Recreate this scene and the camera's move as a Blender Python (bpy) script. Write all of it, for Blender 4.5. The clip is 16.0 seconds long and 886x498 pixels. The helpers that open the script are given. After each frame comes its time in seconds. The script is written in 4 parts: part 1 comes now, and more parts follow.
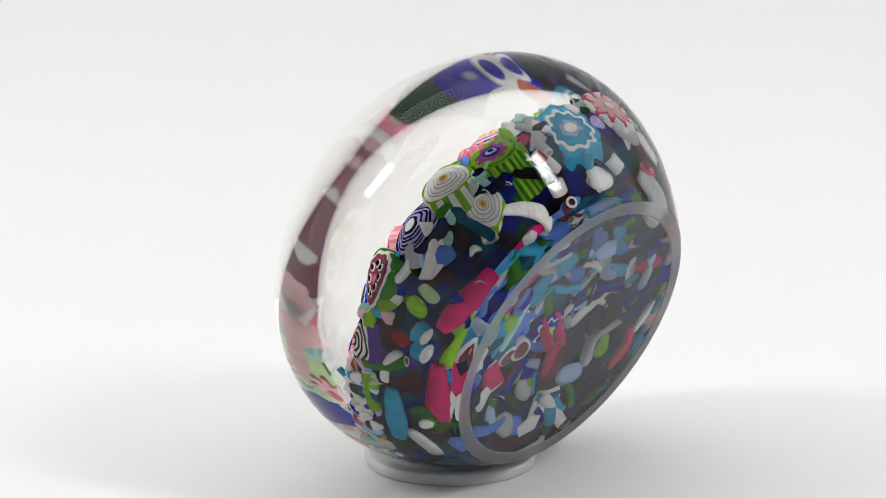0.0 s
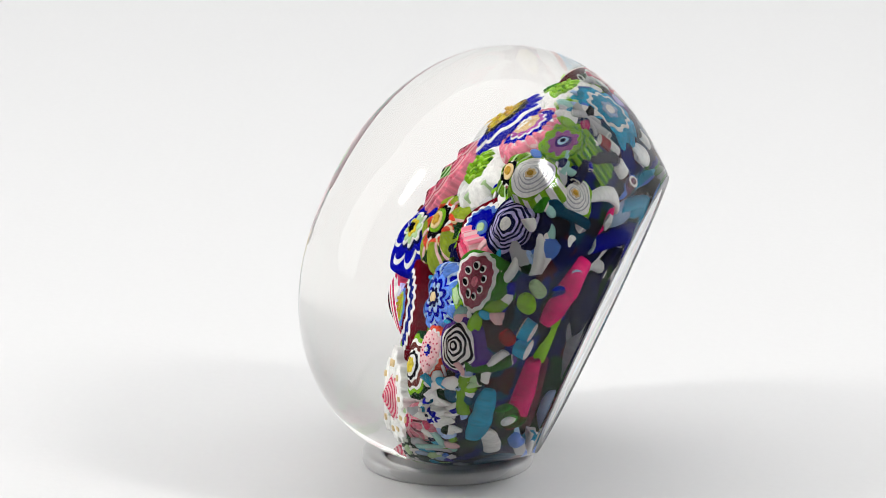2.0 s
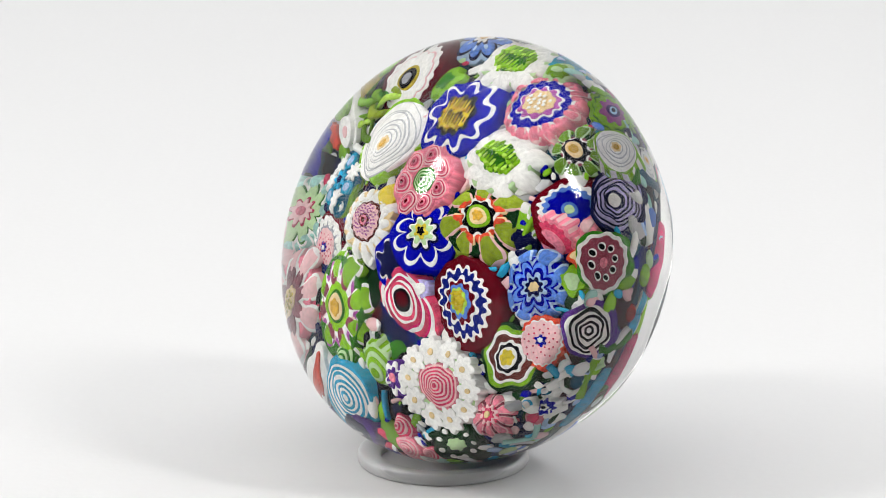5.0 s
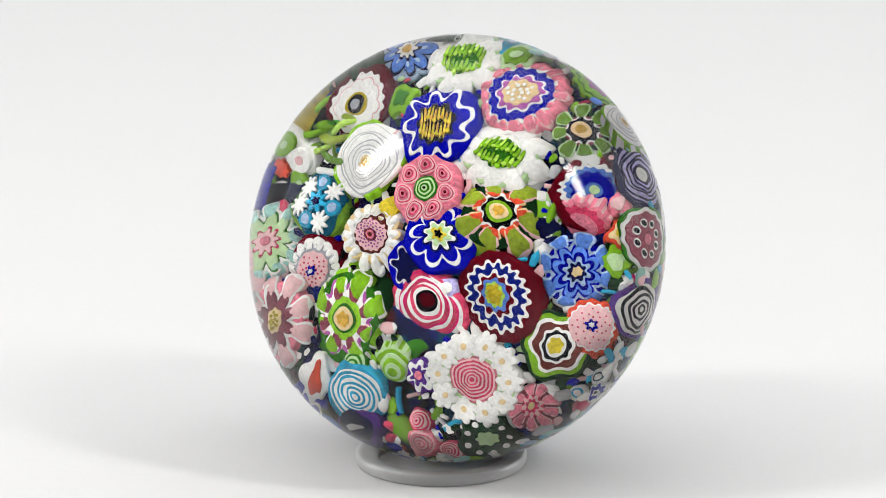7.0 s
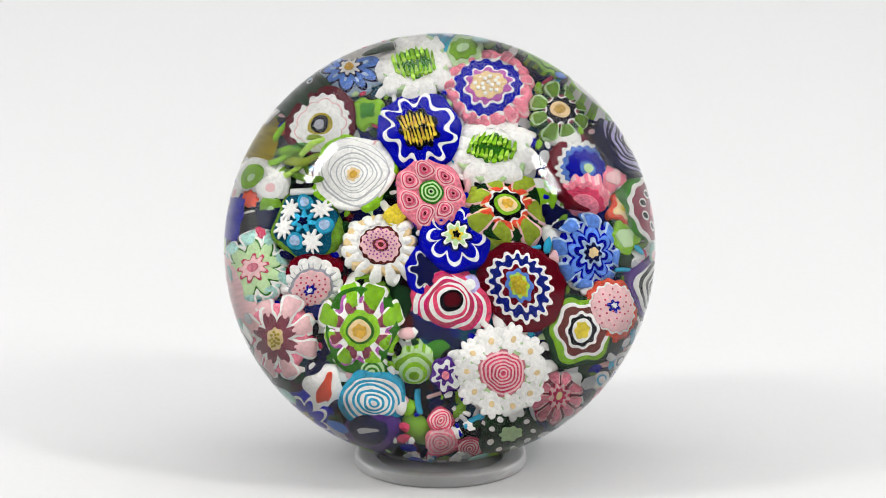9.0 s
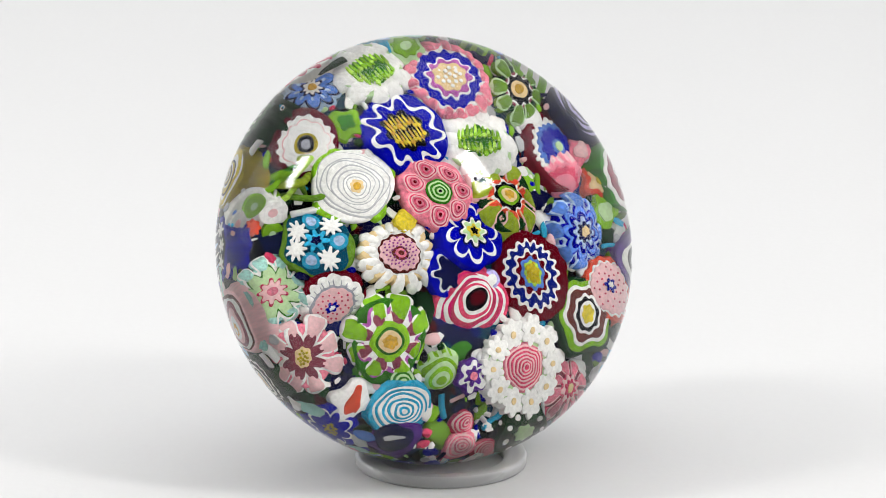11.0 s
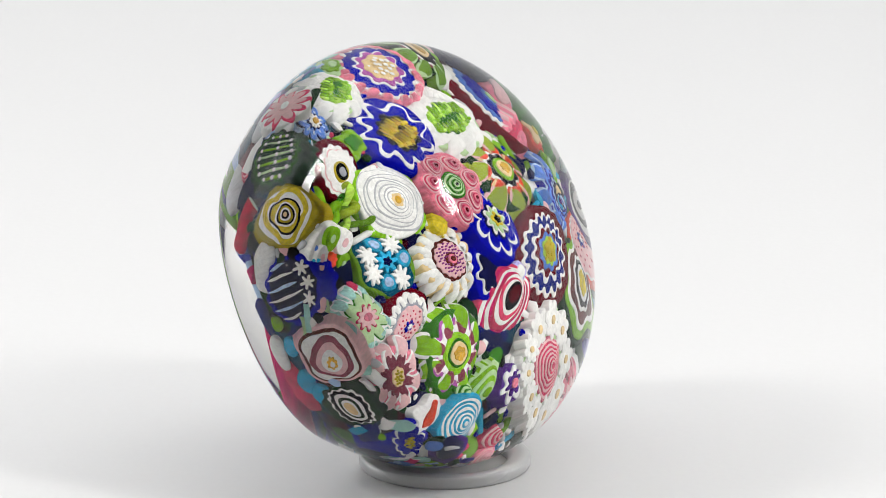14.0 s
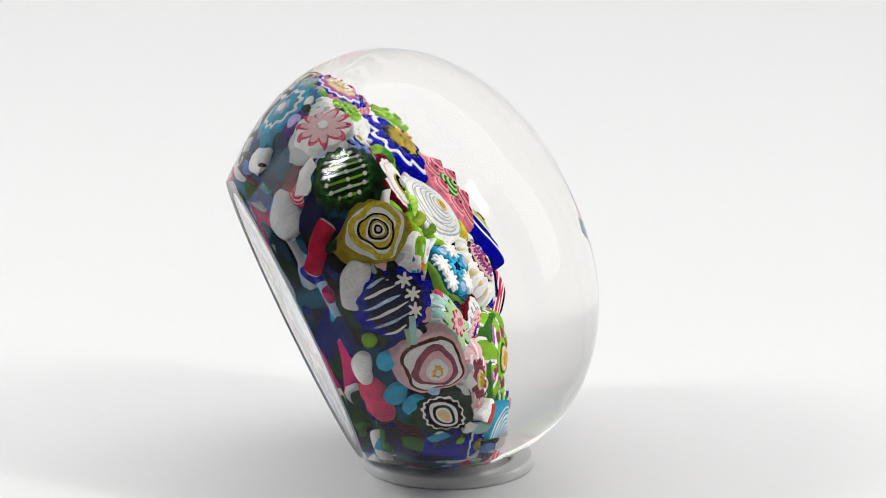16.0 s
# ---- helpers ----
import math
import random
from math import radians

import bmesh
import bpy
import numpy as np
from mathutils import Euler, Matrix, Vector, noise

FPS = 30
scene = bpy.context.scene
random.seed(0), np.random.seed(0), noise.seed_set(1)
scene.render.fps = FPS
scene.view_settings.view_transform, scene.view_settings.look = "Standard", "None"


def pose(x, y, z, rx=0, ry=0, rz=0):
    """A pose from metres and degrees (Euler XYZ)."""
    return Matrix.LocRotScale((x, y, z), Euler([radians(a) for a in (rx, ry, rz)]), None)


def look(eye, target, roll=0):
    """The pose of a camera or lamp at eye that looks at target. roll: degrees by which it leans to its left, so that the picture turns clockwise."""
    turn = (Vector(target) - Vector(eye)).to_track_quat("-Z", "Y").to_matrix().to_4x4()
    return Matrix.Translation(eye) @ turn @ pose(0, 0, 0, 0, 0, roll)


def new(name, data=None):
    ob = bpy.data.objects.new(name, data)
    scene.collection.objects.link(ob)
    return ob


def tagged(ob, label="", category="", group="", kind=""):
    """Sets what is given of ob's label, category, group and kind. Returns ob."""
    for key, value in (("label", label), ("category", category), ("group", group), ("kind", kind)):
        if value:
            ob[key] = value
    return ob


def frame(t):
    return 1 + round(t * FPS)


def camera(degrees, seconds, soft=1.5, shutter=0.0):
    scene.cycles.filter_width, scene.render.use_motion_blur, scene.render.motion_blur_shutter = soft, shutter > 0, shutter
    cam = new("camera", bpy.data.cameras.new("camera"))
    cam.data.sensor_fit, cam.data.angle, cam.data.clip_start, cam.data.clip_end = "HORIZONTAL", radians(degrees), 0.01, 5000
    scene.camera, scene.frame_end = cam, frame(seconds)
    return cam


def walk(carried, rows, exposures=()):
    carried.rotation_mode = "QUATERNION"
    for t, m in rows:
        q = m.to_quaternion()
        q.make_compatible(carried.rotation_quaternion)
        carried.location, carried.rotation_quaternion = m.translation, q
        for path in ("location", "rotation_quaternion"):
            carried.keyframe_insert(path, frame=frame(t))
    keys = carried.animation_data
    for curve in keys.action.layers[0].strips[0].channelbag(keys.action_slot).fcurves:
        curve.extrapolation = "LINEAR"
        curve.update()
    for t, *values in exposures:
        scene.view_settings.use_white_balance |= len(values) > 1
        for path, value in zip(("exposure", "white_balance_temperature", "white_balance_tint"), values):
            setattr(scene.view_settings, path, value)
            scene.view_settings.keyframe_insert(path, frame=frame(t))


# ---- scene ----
U = 0.037                       # one unit of the weight's drawing, in metres
TABLE = -0.953 * U              # height of the table top under the turning axis
CENTRE = Vector((0.0, 0.0, -TABLE))   # table top is z = 0

cam = camera(12.792, 16.0, soft=0.5)
CAM_ROW = pose(-0.0176 * U, -17.976 * U, 4.7538 * U - TABLE, 90 - 14.524, 0, 0) @ pose(0, 0, 0, 0, 0, 0.012)
walk(cam, [(0.0, CAM_ROW), (16.0, CAM_ROW)], exposures=[(0.0, 0.0), (16.0, 0.0)])

# ---- light: two strip softboxes beside the table, in a studio that is bright above and behind ----
world = bpy.data.worlds.new("studio")
world.use_nodes = True
world.node_tree.nodes["Background"].inputs["Color"].default_value = (0.984, 0.988, 0.996, 1)
world.node_tree.nodes["Background"].inputs["Strength"].default_value = 1.81
scene.world = world


def softbox_light(name, place, aim, width, height, watts):
    data = bpy.data.lights.new(name, "AREA")
    data.shape, data.size, data.size_y, data.energy = "RECTANGLE", width, height, watts
    data.color = (1.0, 0.985, 0.96)
    ob = new(name, data)
    ob.matrix_world = look(place, aim)
    data.cycles.is_caustics_light = True           # its light is followed through the dome to the canes
    return ob


AIM = (0, 0, 0.036)
softbox_light("softbox_light_west", (-0.595, -0.148, 0.036 + 0.550), AIM, 0.092, 0.238, 2.3)
softbox_light("softbox_light_east", (0.541, -0.288, 0.036 + 0.550), AIM, 0.086, 0.228, 2.3)


# ---- materials ----
def principled(name, color, rough=0.4, spec=0.5):
    m = bpy.data.materials.new(name)
    m.use_nodes = True
    b = m.node_tree.nodes["Principled BSDF"]
    b.inputs["Base Color"].default_value = (*color, 1)
    b.inputs["Roughness"].default_value = rough
    b.inputs["Specular IOR Level"].default_value = spec
    return m, m.node_tree, b


def mottled(name, color, scale=60.0, amount=0.25, rough=0.4, spec=0.5, bump=0.0, fine=6.0, drawn=1.0, piece=0.0):
    """A colour that varies at two scales, with a faint relief."""
    m, nt, b = principled(name, color, rough, spec)
    tc = nt.nodes.new("ShaderNodeTexCoord")
    n1, n2 = nt.nodes.new("ShaderNodeTexNoise"), nt.nodes.new("ShaderNodeTexNoise")
    n1.inputs["Scale"].default_value, n2.inputs["Scale"].default_value = scale, scale * fine
    n1.inputs["Detail"].default_value = 3
    add = nt.nodes.new("ShaderNodeMath")
    add.operation = "ADD"
    mp = nt.nodes.new("ShaderNodeMapping")
    mp.inputs["Scale"].default_value = (1, 1, drawn)
    nt.links.new(tc.outputs["Object"], mp.inputs["Vector"])
    nt.links.new(mp.outputs["Vector"], n1.inputs["Vector"])
    nt.links.new(mp.outputs["Vector"], n2.inputs["Vector"])
    nt.links.new(n1.outputs["Fac"], add.inputs[0])
    nt.links.new(n2.outputs["Fac"], add.inputs[1])
    ramp = nt.nodes.new("ShaderNodeMapRange")
    ramp.inputs["From Min"].default_value, ramp.inputs["From Max"].default_value = 0.6, 1.4
    ramp.inputs["To Min"].default_value, ramp.inputs["To Max"].default_value = 1 - amount, 1 + amount
    nt.links.new(add.outputs[0], ramp.inputs["Value"])
    mul = nt.nodes.new("ShaderNodeVectorMath")
    mul.operation = "SCALE"
    mul.inputs[0].default_value = color
    if piece:                                      # each piece of glass is a little lighter or darker
        info, part_tone, both = nt.nodes.new("ShaderNodeObjectInfo"), nt.nodes.new("ShaderNodeMapRange"), nt.nodes.new("ShaderNodeMath")
        part_tone.inputs["To Min"].default_value, part_tone.inputs["To Max"].default_value = 1 - piece, 1 + piece
        both.operation = "MULTIPLY"
        nt.links.new(info.outputs["Random"], part_tone.inputs["Value"])
        nt.links.new(ramp.outputs["Result"], both.inputs[0])
        nt.links.new(part_tone.outputs["Result"], both.inputs[1])
        nt.links.new(both.outputs["Value"], mul.inputs["Scale"])
    else:
        nt.links.new(ramp.outputs["Result"], mul.inputs["Scale"])
    nt.links.new(mul.outputs["Vector"], b.inputs["Base Color"])
    if bump:
        bp = nt.nodes.new("ShaderNodeBump")
        bp.inputs["Strength"].default_value, bp.inputs["Distance"].default_value = bump, 0.0005
        nt.links.new(n2.outputs["Fac"], bp.inputs["Height"])
        nt.links.new(bp.outputs["Normal"], b.inputs["Normal"])
    return m


PAPER = mottled("white_paper", (0.668, 0.667, 0.666), 3.0, 0.010, 0.75, 0.2, 0.05, 200)

# grey of the added slabs, balanced between dark reflections and bounced fill
WALL_GREY = mottled("grey_wall_paint", (0.46, 0.46, 0.46), 2.0, 0.12, 0.8, 0.3, 0.1, 60)


def crystal():
    """Clear glass: refraction, and a gloss that grows with the angle."""
    m = bpy.data.materials.new("crystal_glass")
    m.use_nodes = True
    nt = m.node_tree
    nt.nodes.remove(nt.nodes["Principled BSDF"])
    fres, power, mix = nt.nodes.new("ShaderNodeFresnel"), nt.nodes.new("ShaderNodeMath"), nt.nodes.new("ShaderNodeMixShader")
    fres.inputs["IOR"].default_value = 1.5
    power.operation, power.inputs[1].default_value = "POWER", 1.16
    through_glass, gloss = nt.nodes.new("ShaderNodeBsdfRefraction"), nt.nodes.new("ShaderNodeBsdfGlossy")
    through_glass.inputs["Color"].default_value = (0.986, 0.981, 0.968, 1)
    through_glass.inputs["IOR"].default_value, through_glass.inputs["Roughness"].default_value = 1.5, 0.0
    gloss.inputs["Color"].default_value, gloss.inputs["Roughness"].default_value = (1, 1, 1, 1), 0.03
    nt.links.new(fres.outputs["Fac"], power.inputs[0])
    nt.links.new(power.outputs["Value"], mix.inputs["Fac"])
    nt.links.new(through_glass.outputs["BSDF"], mix.inputs[1])
    nt.links.new(gloss.outputs["BSDF"], mix.inputs[2])
    nt.links.new(mix.outputs["Shader"], nt.nodes["Material Output"].inputs["Surface"])
    return m


GLASS = crystal()
BASE_GLASS, _, hb = principled("polished_base_glass", (0.97, 0.97, 0.96), 0.02)
hb.inputs["Transmission Weight"].default_value, hb.inputs["IOR"].default_value = 1.0, 1.5
FROST, fnt, fb = principled("ground_glass", (0.62, 0.63, 0.64), 0.40)
fb.inputs["Transmission Weight"].default_value, fb.inputs["IOR"].default_value = 0.85, 1.5
SILICONE, _, sb = principled("clear_silicone", (0.45, 0.45, 0.45), 0.30)
sb.inputs["Transmission Weight"].default_value, sb.inputs["IOR"].default_value = 0.15, 1.41

TINTS = dict(
    white=(0.88, 0.88, 0.86), cream=(0.78, 0.60, 0.32), gold=(0.62, 0.36, 0.05), yellow=(0.66, 0.52, 0.04),
    lime=(0.22, 0.48, 0.02), green=(0.030, 0.17, 0.012), darkgreen=(0.005, 0.030, 0.008), palegreen=(0.48, 0.68, 0.36),
    mint=(0.36, 0.64, 0.58), turquoise=(0.03, 0.38, 0.62), teal=(0.004, 0.08, 0.15), sky=(0.10, 0.23, 0.68),
    paleblue=(0.42, 0.58, 0.82), cobalt=(0.001, 0.002, 0.33), navy=(0.003, 0.004, 0.045), black=(0.003, 0.003, 0.005),
    grey=(0.36, 0.37, 0.42), purple=(0.075, 0.022, 0.21), lavender=(0.46, 0.42, 0.72), mauve=(0.38, 0.09, 0.34),
    maroon=(0.10, 0.001, 0.006), red=(0.46, 0.010, 0.012), coral=(0.70, 0.075, 0.035), pink=(0.74, 0.21, 0.29),
    rose=(0.62, 0.055, 0.13), magenta=(0.60, 0.015, 0.14), blush=(0.80, 0.50, 0.52), brown=(0.11, 0.022, 0.018),
    olive=(0.42, 0.33, 0.02), crimson=(0.55, 0.006, 0.045), royal=(0.004, 0.010, 0.17), moss=(0.27, 0.36, 0.03), spring=(0.46, 0.72, 0.10), plum=(0.25, 0.055, 0.085),
    silver=(0.52, 0.53, 0.55), leaf=(0.13, 0.27, 0.025))
PALE = ("white", "blush", "silver", "cream", "palegreen", "grey")
TINT = {k: mottled("glass_" + k, v, 520.0, 0.16 if k in PALE else 0.42, 0.5, 0.0, 0.0, 4.0, 0.12, 0.06 if k in PALE else 0.22) for k, v in TINTS.items()}


def clear_tint(name, color):
    """See-through coloured glass: part of the light goes straight on, stained by the colour."""
    m = mottled("clear_glass_" + name, color, 420.0, 0.2, 0.5, 0.0, 0.0, 4.0, 0.3)
    nt = m.node_tree
    out, b = nt.nodes["Material Output"], nt.nodes["Principled BSDF"]
    clear, mix = nt.nodes.new("ShaderNodeBsdfTransparent"), nt.nodes.new("ShaderNodeMixShader")
    top = max(color)
    clear.inputs["Color"].default_value = (*[min(1.0, 0.25 + 0.75 * c / top) for c in color], 1)
    mix.inputs["Fac"].default_value = 0.55
    nt.links.new(clear.outputs["BSDF"], mix.inputs[1])
    nt.links.new(b.outputs["BSDF"], mix.inputs[2])
    nt.links.new(mix.outputs["Shader"], out.inputs["Surface"])
    return m


CLEAR = {k: clear_tint(k, TINTS[k]) for k in ("cobalt", "teal", "green", "red", "purple", "maroon", "plum")}


def mixed_glass():
    """Dark glass melted together from pieces of several colours."""
    m, nt, b = principled("mixed_dark_glass", (0.01, 0.01, 0.03), 0.5, 0.0)
    tc = nt.nodes.new("ShaderNodeTexCoord")
    bend = nt.nodes.new("ShaderNodeTexNoise")
    bend.inputs["Scale"].default_value = 300
    mix = nt.nodes.new("ShaderNodeMixRGB")
    mix.blend_type, mix.inputs["Fac"].default_value = "ADD", 0.004
    cells = nt.nodes.new("ShaderNodeTexVoronoi")
    cells.inputs["Scale"].default_value = 230
    sep = nt.nodes.new("ShaderNodeSeparateColor")
    ramp = nt.nodes.new("ShaderNodeValToRGB")
    ramp.color_ramp.interpolation = "CONSTANT"
    tones = [(0.003, 0.006, 0.04), (0.003, 0.008, 0.12), (0.003, 0.035, 0.07), (0.002, 0.002, 0.006), (0.004, 0.03, 0.008), (0.03, 0.002, 0.006), (0.004, 0.05, 0.10), (0.002, 0.004, 0.05)]
    while len(ramp.color_ramp.elements) < len(tones):
        ramp.color_ramp.elements.new(0.5)
    for k, c in enumerate(tones):
        ramp.color_ramp.elements[k].position = k / len(tones)
        ramp.color_ramp.elements[k].color = (*c, 1)
    nt.links.new(tc.outputs["Object"], bend.inputs["Vector"])
    nt.links.new(tc.outputs["Object"], mix.inputs["Color1"])
    nt.links.new(bend.outputs["Color"], mix.inputs["Color2"])
    nt.links.new(mix.outputs["Color"], cells.inputs["Vector"])
    nt.links.new(cells.outputs["Color"], sep.inputs["Color"])
    nt.links.new(sep.outputs["Red"], ramp.inputs["Fac"])
    nt.links.new(ramp.outputs["Color"], b.inputs["Base Color"])
    return m


GROUND = mixed_glass()


# ---- mesh helpers ----
def link(name, verts, faces, mats, parent=None, label="", smooth=False, slots=None):
    me = bpy.data.meshes.new(name)
    me.from_pydata(verts, [], faces)
    for m in mats:
        me.materials.append(m)
    if slots:
        me.polygons.foreach_set("material_index", slots)
    me.polygons.foreach_set("use_smooth", [smooth] * len(me.polygons))
    me.update()
    ob = new(name, me)
    ob.parent = parent
    ob.cycles.is_caustics_receiver = name != "glass_dome"
    ob.cycles.is_caustics_caster = name == "glass_dome"
    return tagged(ob, label)


def lathe(profiles, steps, close=True):
    """Turns each run of (radius, height) points round z; runs share no points, so their joints stay crisp."""
    verts, faces, runs = [], [], []
    for run, prof in enumerate(profiles):
        first = len(verts)
        for r, z in prof:
            for k in range(steps):
                a = 2 * math.pi * k / steps
                verts.append((r * math.cos(a), r * math.sin(a), z))
        for i in range(len(prof) - 1):
            for k in range(steps):
                a, b = first + i * steps + k, first + i * steps + (k + 1) % steps
                faces.append((a, b, b + steps, a + steps))
                runs.append(run)
    return verts, faces, runs


# ---- the setting: one sheet of white paper, swept up behind ----
def paper_sweep():
    rows = [(-1.0, 0.0), (-0.6, 0.0)] + [(-0.3 + 0.3 * k, 0.0) for k in range(4)]
    rows += [(0.6 + 0.6 * math.sin(a), 0.6 - 0.6 * math.cos(a)) for a in [radians(6 * k) for k in range(1, 16)]]
    rows += [(1.2, 0.9), (1.2, 1.3), (1.2, 1.7)]
    verts, faces = [], []
    for y, z in rows:
        for x in (-2.2, -1.1, 0, 1.1, 2.2):
            verts.append((x, y, z))
    for i in range(len(rows) - 1):
        for k in range(4):
            a = i * 5 + k
            faces.append((a, a + 1, a + 6, a + 5))
    ob = link("backdrop", verts, faces, [PAPER], smooth=True)
    ob.cycles.is_caustics_receiver = False
    solid = ob.modifiers.new("thickness", "SOLIDIFY")
    solid.thickness, solid.offset = 0.003, -1
    tagged(ob, "seamless white paper table top swept up behind", "backdrop", kind="structure")


paper_sweep()


def added_room():
    """Unseen slabs added round and behind the camera to darken the dome's reflections: floor, front wall, part of a
    ceiling and the two side walls.
    """
    def slab(name, x0, x1, y0, y1, z0, z1, label):
        verts = [(x, y, z) for z in (z0, z1) for x, y in ((x0, y0), (x1, y0), (x1, y1), (x0, y1))]
        faces = [(0, 3, 2, 1), (4, 5, 6, 7), (0, 1, 5, 4), (1, 2, 6, 5), (2, 3, 7, 6), (3, 0, 4, 7)]
        tagged(link(name, verts, faces, [WALL_GREY]), label, name.split("_")[0], kind="structure")

    slab("floor", -2.6, 2.6, -2.2, 2.2, -0.80, -0.75, "unseen grey floor added below the table to darken reflections")
    slab("wall_south", -2.6, 2.6, -2.3, -2.2, -0.75, 2.2, "unseen grey wall added behind the camera to darken reflections")
    slab("ceiling", -2.6, 2.6, -2.2, -0.8, 2.2, 2.3, "unseen part ceiling added over the camera to darken reflections")
    slab("wall_west", -2.7, -2.6, -2.2, 0.1, -0.75, 2.2, "unseen grey side wall added to darken reflections")
    slab("wall_east", 2.6, 2.7, -2.2, 0.1, -0.75, 2.2, "unseen grey side wall added to darken reflections")


added_room()

# ---- the paperweight ----
SHAPE = (0.99982, 0.39278, -0.38866, -1.24870, 1.03893, 1.73827, -1.77363, -0.58849, 0.77068)
BASE_Z = -0.4817


def glass_radius(lat):
    u = lat / (math.pi / 2)
    return sum(a * u ** k for k, a in enumerate(SHAPE))


weight = new("paperweight")
weight.empty_display_size = 0.01
tagged(weight, "clear glass dome paperweight packed with colourful millefiori canes", "paperweight")
TAU = radians(23.322)


def place_at(t, along, side, lean, up=0.0):
    """Pose of what stands on the turning table at t seconds."""
    a = radians(138.792 + 14.6414 * t)
    h, lx = Vector((math.cos(a), math.sin(a), 0)), Vector((-math.sin(a), math.cos(a), 0))
    axis = math.cos(lean) * h + math.sin(lean) * Vector((0, 0, 1))
    ly = axis.cross(lx)
    m = Matrix((lx, ly, axis)).transposed().to_4x4()
    return Matrix.Translation((along * h + side * lx) * U + Vector((0, 0, up))) @ m


def glass_body():
    lats = [k / 100 for k in range(-120, 158)]
    pts = [(glass_radius(a) * math.cos(a), glass_radius(a) * math.sin(a)) for a in lats]
    dome = [p for p in pts if p[1] > BASE_Z + 0.012]
    rim = 0.7213
    dome = [(rim, BASE_Z + 0.004)] + [p for p in dome if p[0] > 0.004] + [(0.0005, glass_radius(math.pi / 2))]
    land = [(rim, BASE_Z + 0.004), (rim - 0.004, BASE_Z), (0.660, BASE_Z)]
    wall = [(0.660, BASE_Z), (0.654, BASE_Z + 0.004)]
    hollow = [(0.654, BASE_Z + 0.004), (0.45, BASE_Z + 0.007), (0.25, BASE_Z + 0.009), (0.0005, BASE_Z + 0.010)]
    profs = [[(r * U, z * U) for r, z in p] for p in (dome[::-1], land, wall, hollow)]
    verts, faces, runs = lathe(profs, 160)
    faces = [f[::-1] for f in faces]
    link("glass_dome", verts, faces, [GLASS, FROST, BASE_GLASS], weight, "clear crystal glass dome with ground base rim", True,
         [(0, 1, 1, 2)[r] for r in runs])


glass_body()


def ztop(r):
    return 0.335 - 0.40 * r * r


def ground_mass():
    top = [(0.0005, 0.285)] + [(r / 20, ztop(r / 20) - 0.055) for r in range(1, 17)]
    side = [(0.86, -0.05), (0.865, -0.10), (0.83, -0.16), (0.72, -0.225), (0.62, -0.275)]
    under = [(0.56, -0.22), (0.46, -0.08), (0.30, 0.02), (0.15, 0.05), (0.0005, 0.06)]
    verts, faces, _ = lathe([[(r * U, z * U) for r, z in top + side + under]], 72)
    verts = [Vector(v) * (1 + 0.02 * noise.noise(Vector(v) * 400)) for v in verts]
    link("ground_layer", verts, faces, [GROUND], weight, "dark glass ground under the canes", True)


ground_mass()


def frame_at(x, y, z, lean=(0, 0), spin=0.0, out=None):
    """Space of a cane whose face lies at (x, y, z) on the packed cushion; its z axis comes out of the cushion."""
    r = math.hypot(x, y)
    n = Vector((0.8 * x, 0.8 * y, 1)).normalized()
    if out is not None:
        n = (Vector((x / r, y / r, 0)) * math.cos(out) + Vector((0, 0, math.sin(out)))).normalized()
    n = (n + Vector((lean[0], lean[1], 0))).normalized()
    q = n.to_track_quat("Z", "Y").to_matrix().to_4x4()
    return Matrix.Translation(Vector((x, y, z)) * U) @ q @ pose(0, 0, 0, 0, 0, spin)


def star(n=0, amp=0.0, sharp=1.0, wob=0.0, seed=0, squash=1.0, twist=0.0):
    """An outline: n lobes of depth amp, with a slow random wobble."""
    rng = random.Random(seed)
    ph = [rng.uniform(0, 6.28) for _ in range(3)]
    deep = [rng.uniform(0.72, 1.22) for _ in range(max(n, 1))]
    slip = [rng.uniform(-0.5, 0.5) / max(n, 1) for _ in range(3)]

    def at(a):
        aa = a
        if n:
            a = a + slip[0] * math.cos(a) + slip[1] * math.cos(2 * a + 1) + slip[2] * math.cos(3 * a)
        c = math.cos(n * (a + twist)) if n else 0.0
        if n:
            c = math.tanh(1.5 * c) / 0.905
        if sharp < 1:                              # rounded petals with tight notches between
            c = 2 * abs(math.cos(n * (a + twist) / 2)) ** sharp - 1
        w = sum(wob / (k + 1) * math.cos((k + 2) * a + ph[k]) for k in range(3))
        if n:
            f = ((a + twist) * n / (2 * math.pi)) % n
            i = int(f)
            c *= deep[i] + (deep[(i + 1) % n] - deep[i]) * (f - i)
        r = 1 + amp * c + w
        return r * math.cos(aa), r * math.sin(aa) * squash
    return at


WARP = [0.0, 0.1, 0.0, 0.0, 0.0]      # of the cane in hand: seed, radius, doming, saddle and its angle


def set_warp(seed, radius):
    rng = random.Random(seed * 13 + 5)
    WARP[:] = [seed * 3.7, radius, rng.uniform(0.004, 0.026), rng.uniform(0.0, 0.012), rng.uniform(0, 3.14)]


def warped(x, y, z):
    """The uneven swelling and sliding that the heat leaves in a cane, in units."""
    seed, R, dome, saddle, turn = WARP
    p = Vector((x / R * 0.9 + seed, y / R * 0.9, seed * 0.31))
    q = Vector((x / R * 2.6 + seed, y / R * 2.6, 7 + seed))
    a, r2 = math.atan2(y, x), min((x * x + y * y) / (R * R), 1.6)
    dx = R * (0.14 * noise.noise(p) + 0.035 * noise.noise(q))
    dy = R * (0.14 * noise.noise(p + Vector((0, 0, 40))) + 0.035 * noise.noise(q + Vector((0, 0, 40))))
    return x + dx, y + dy, z - dome * r2 + saddle * r2 * math.cos(2 * (a - turn))


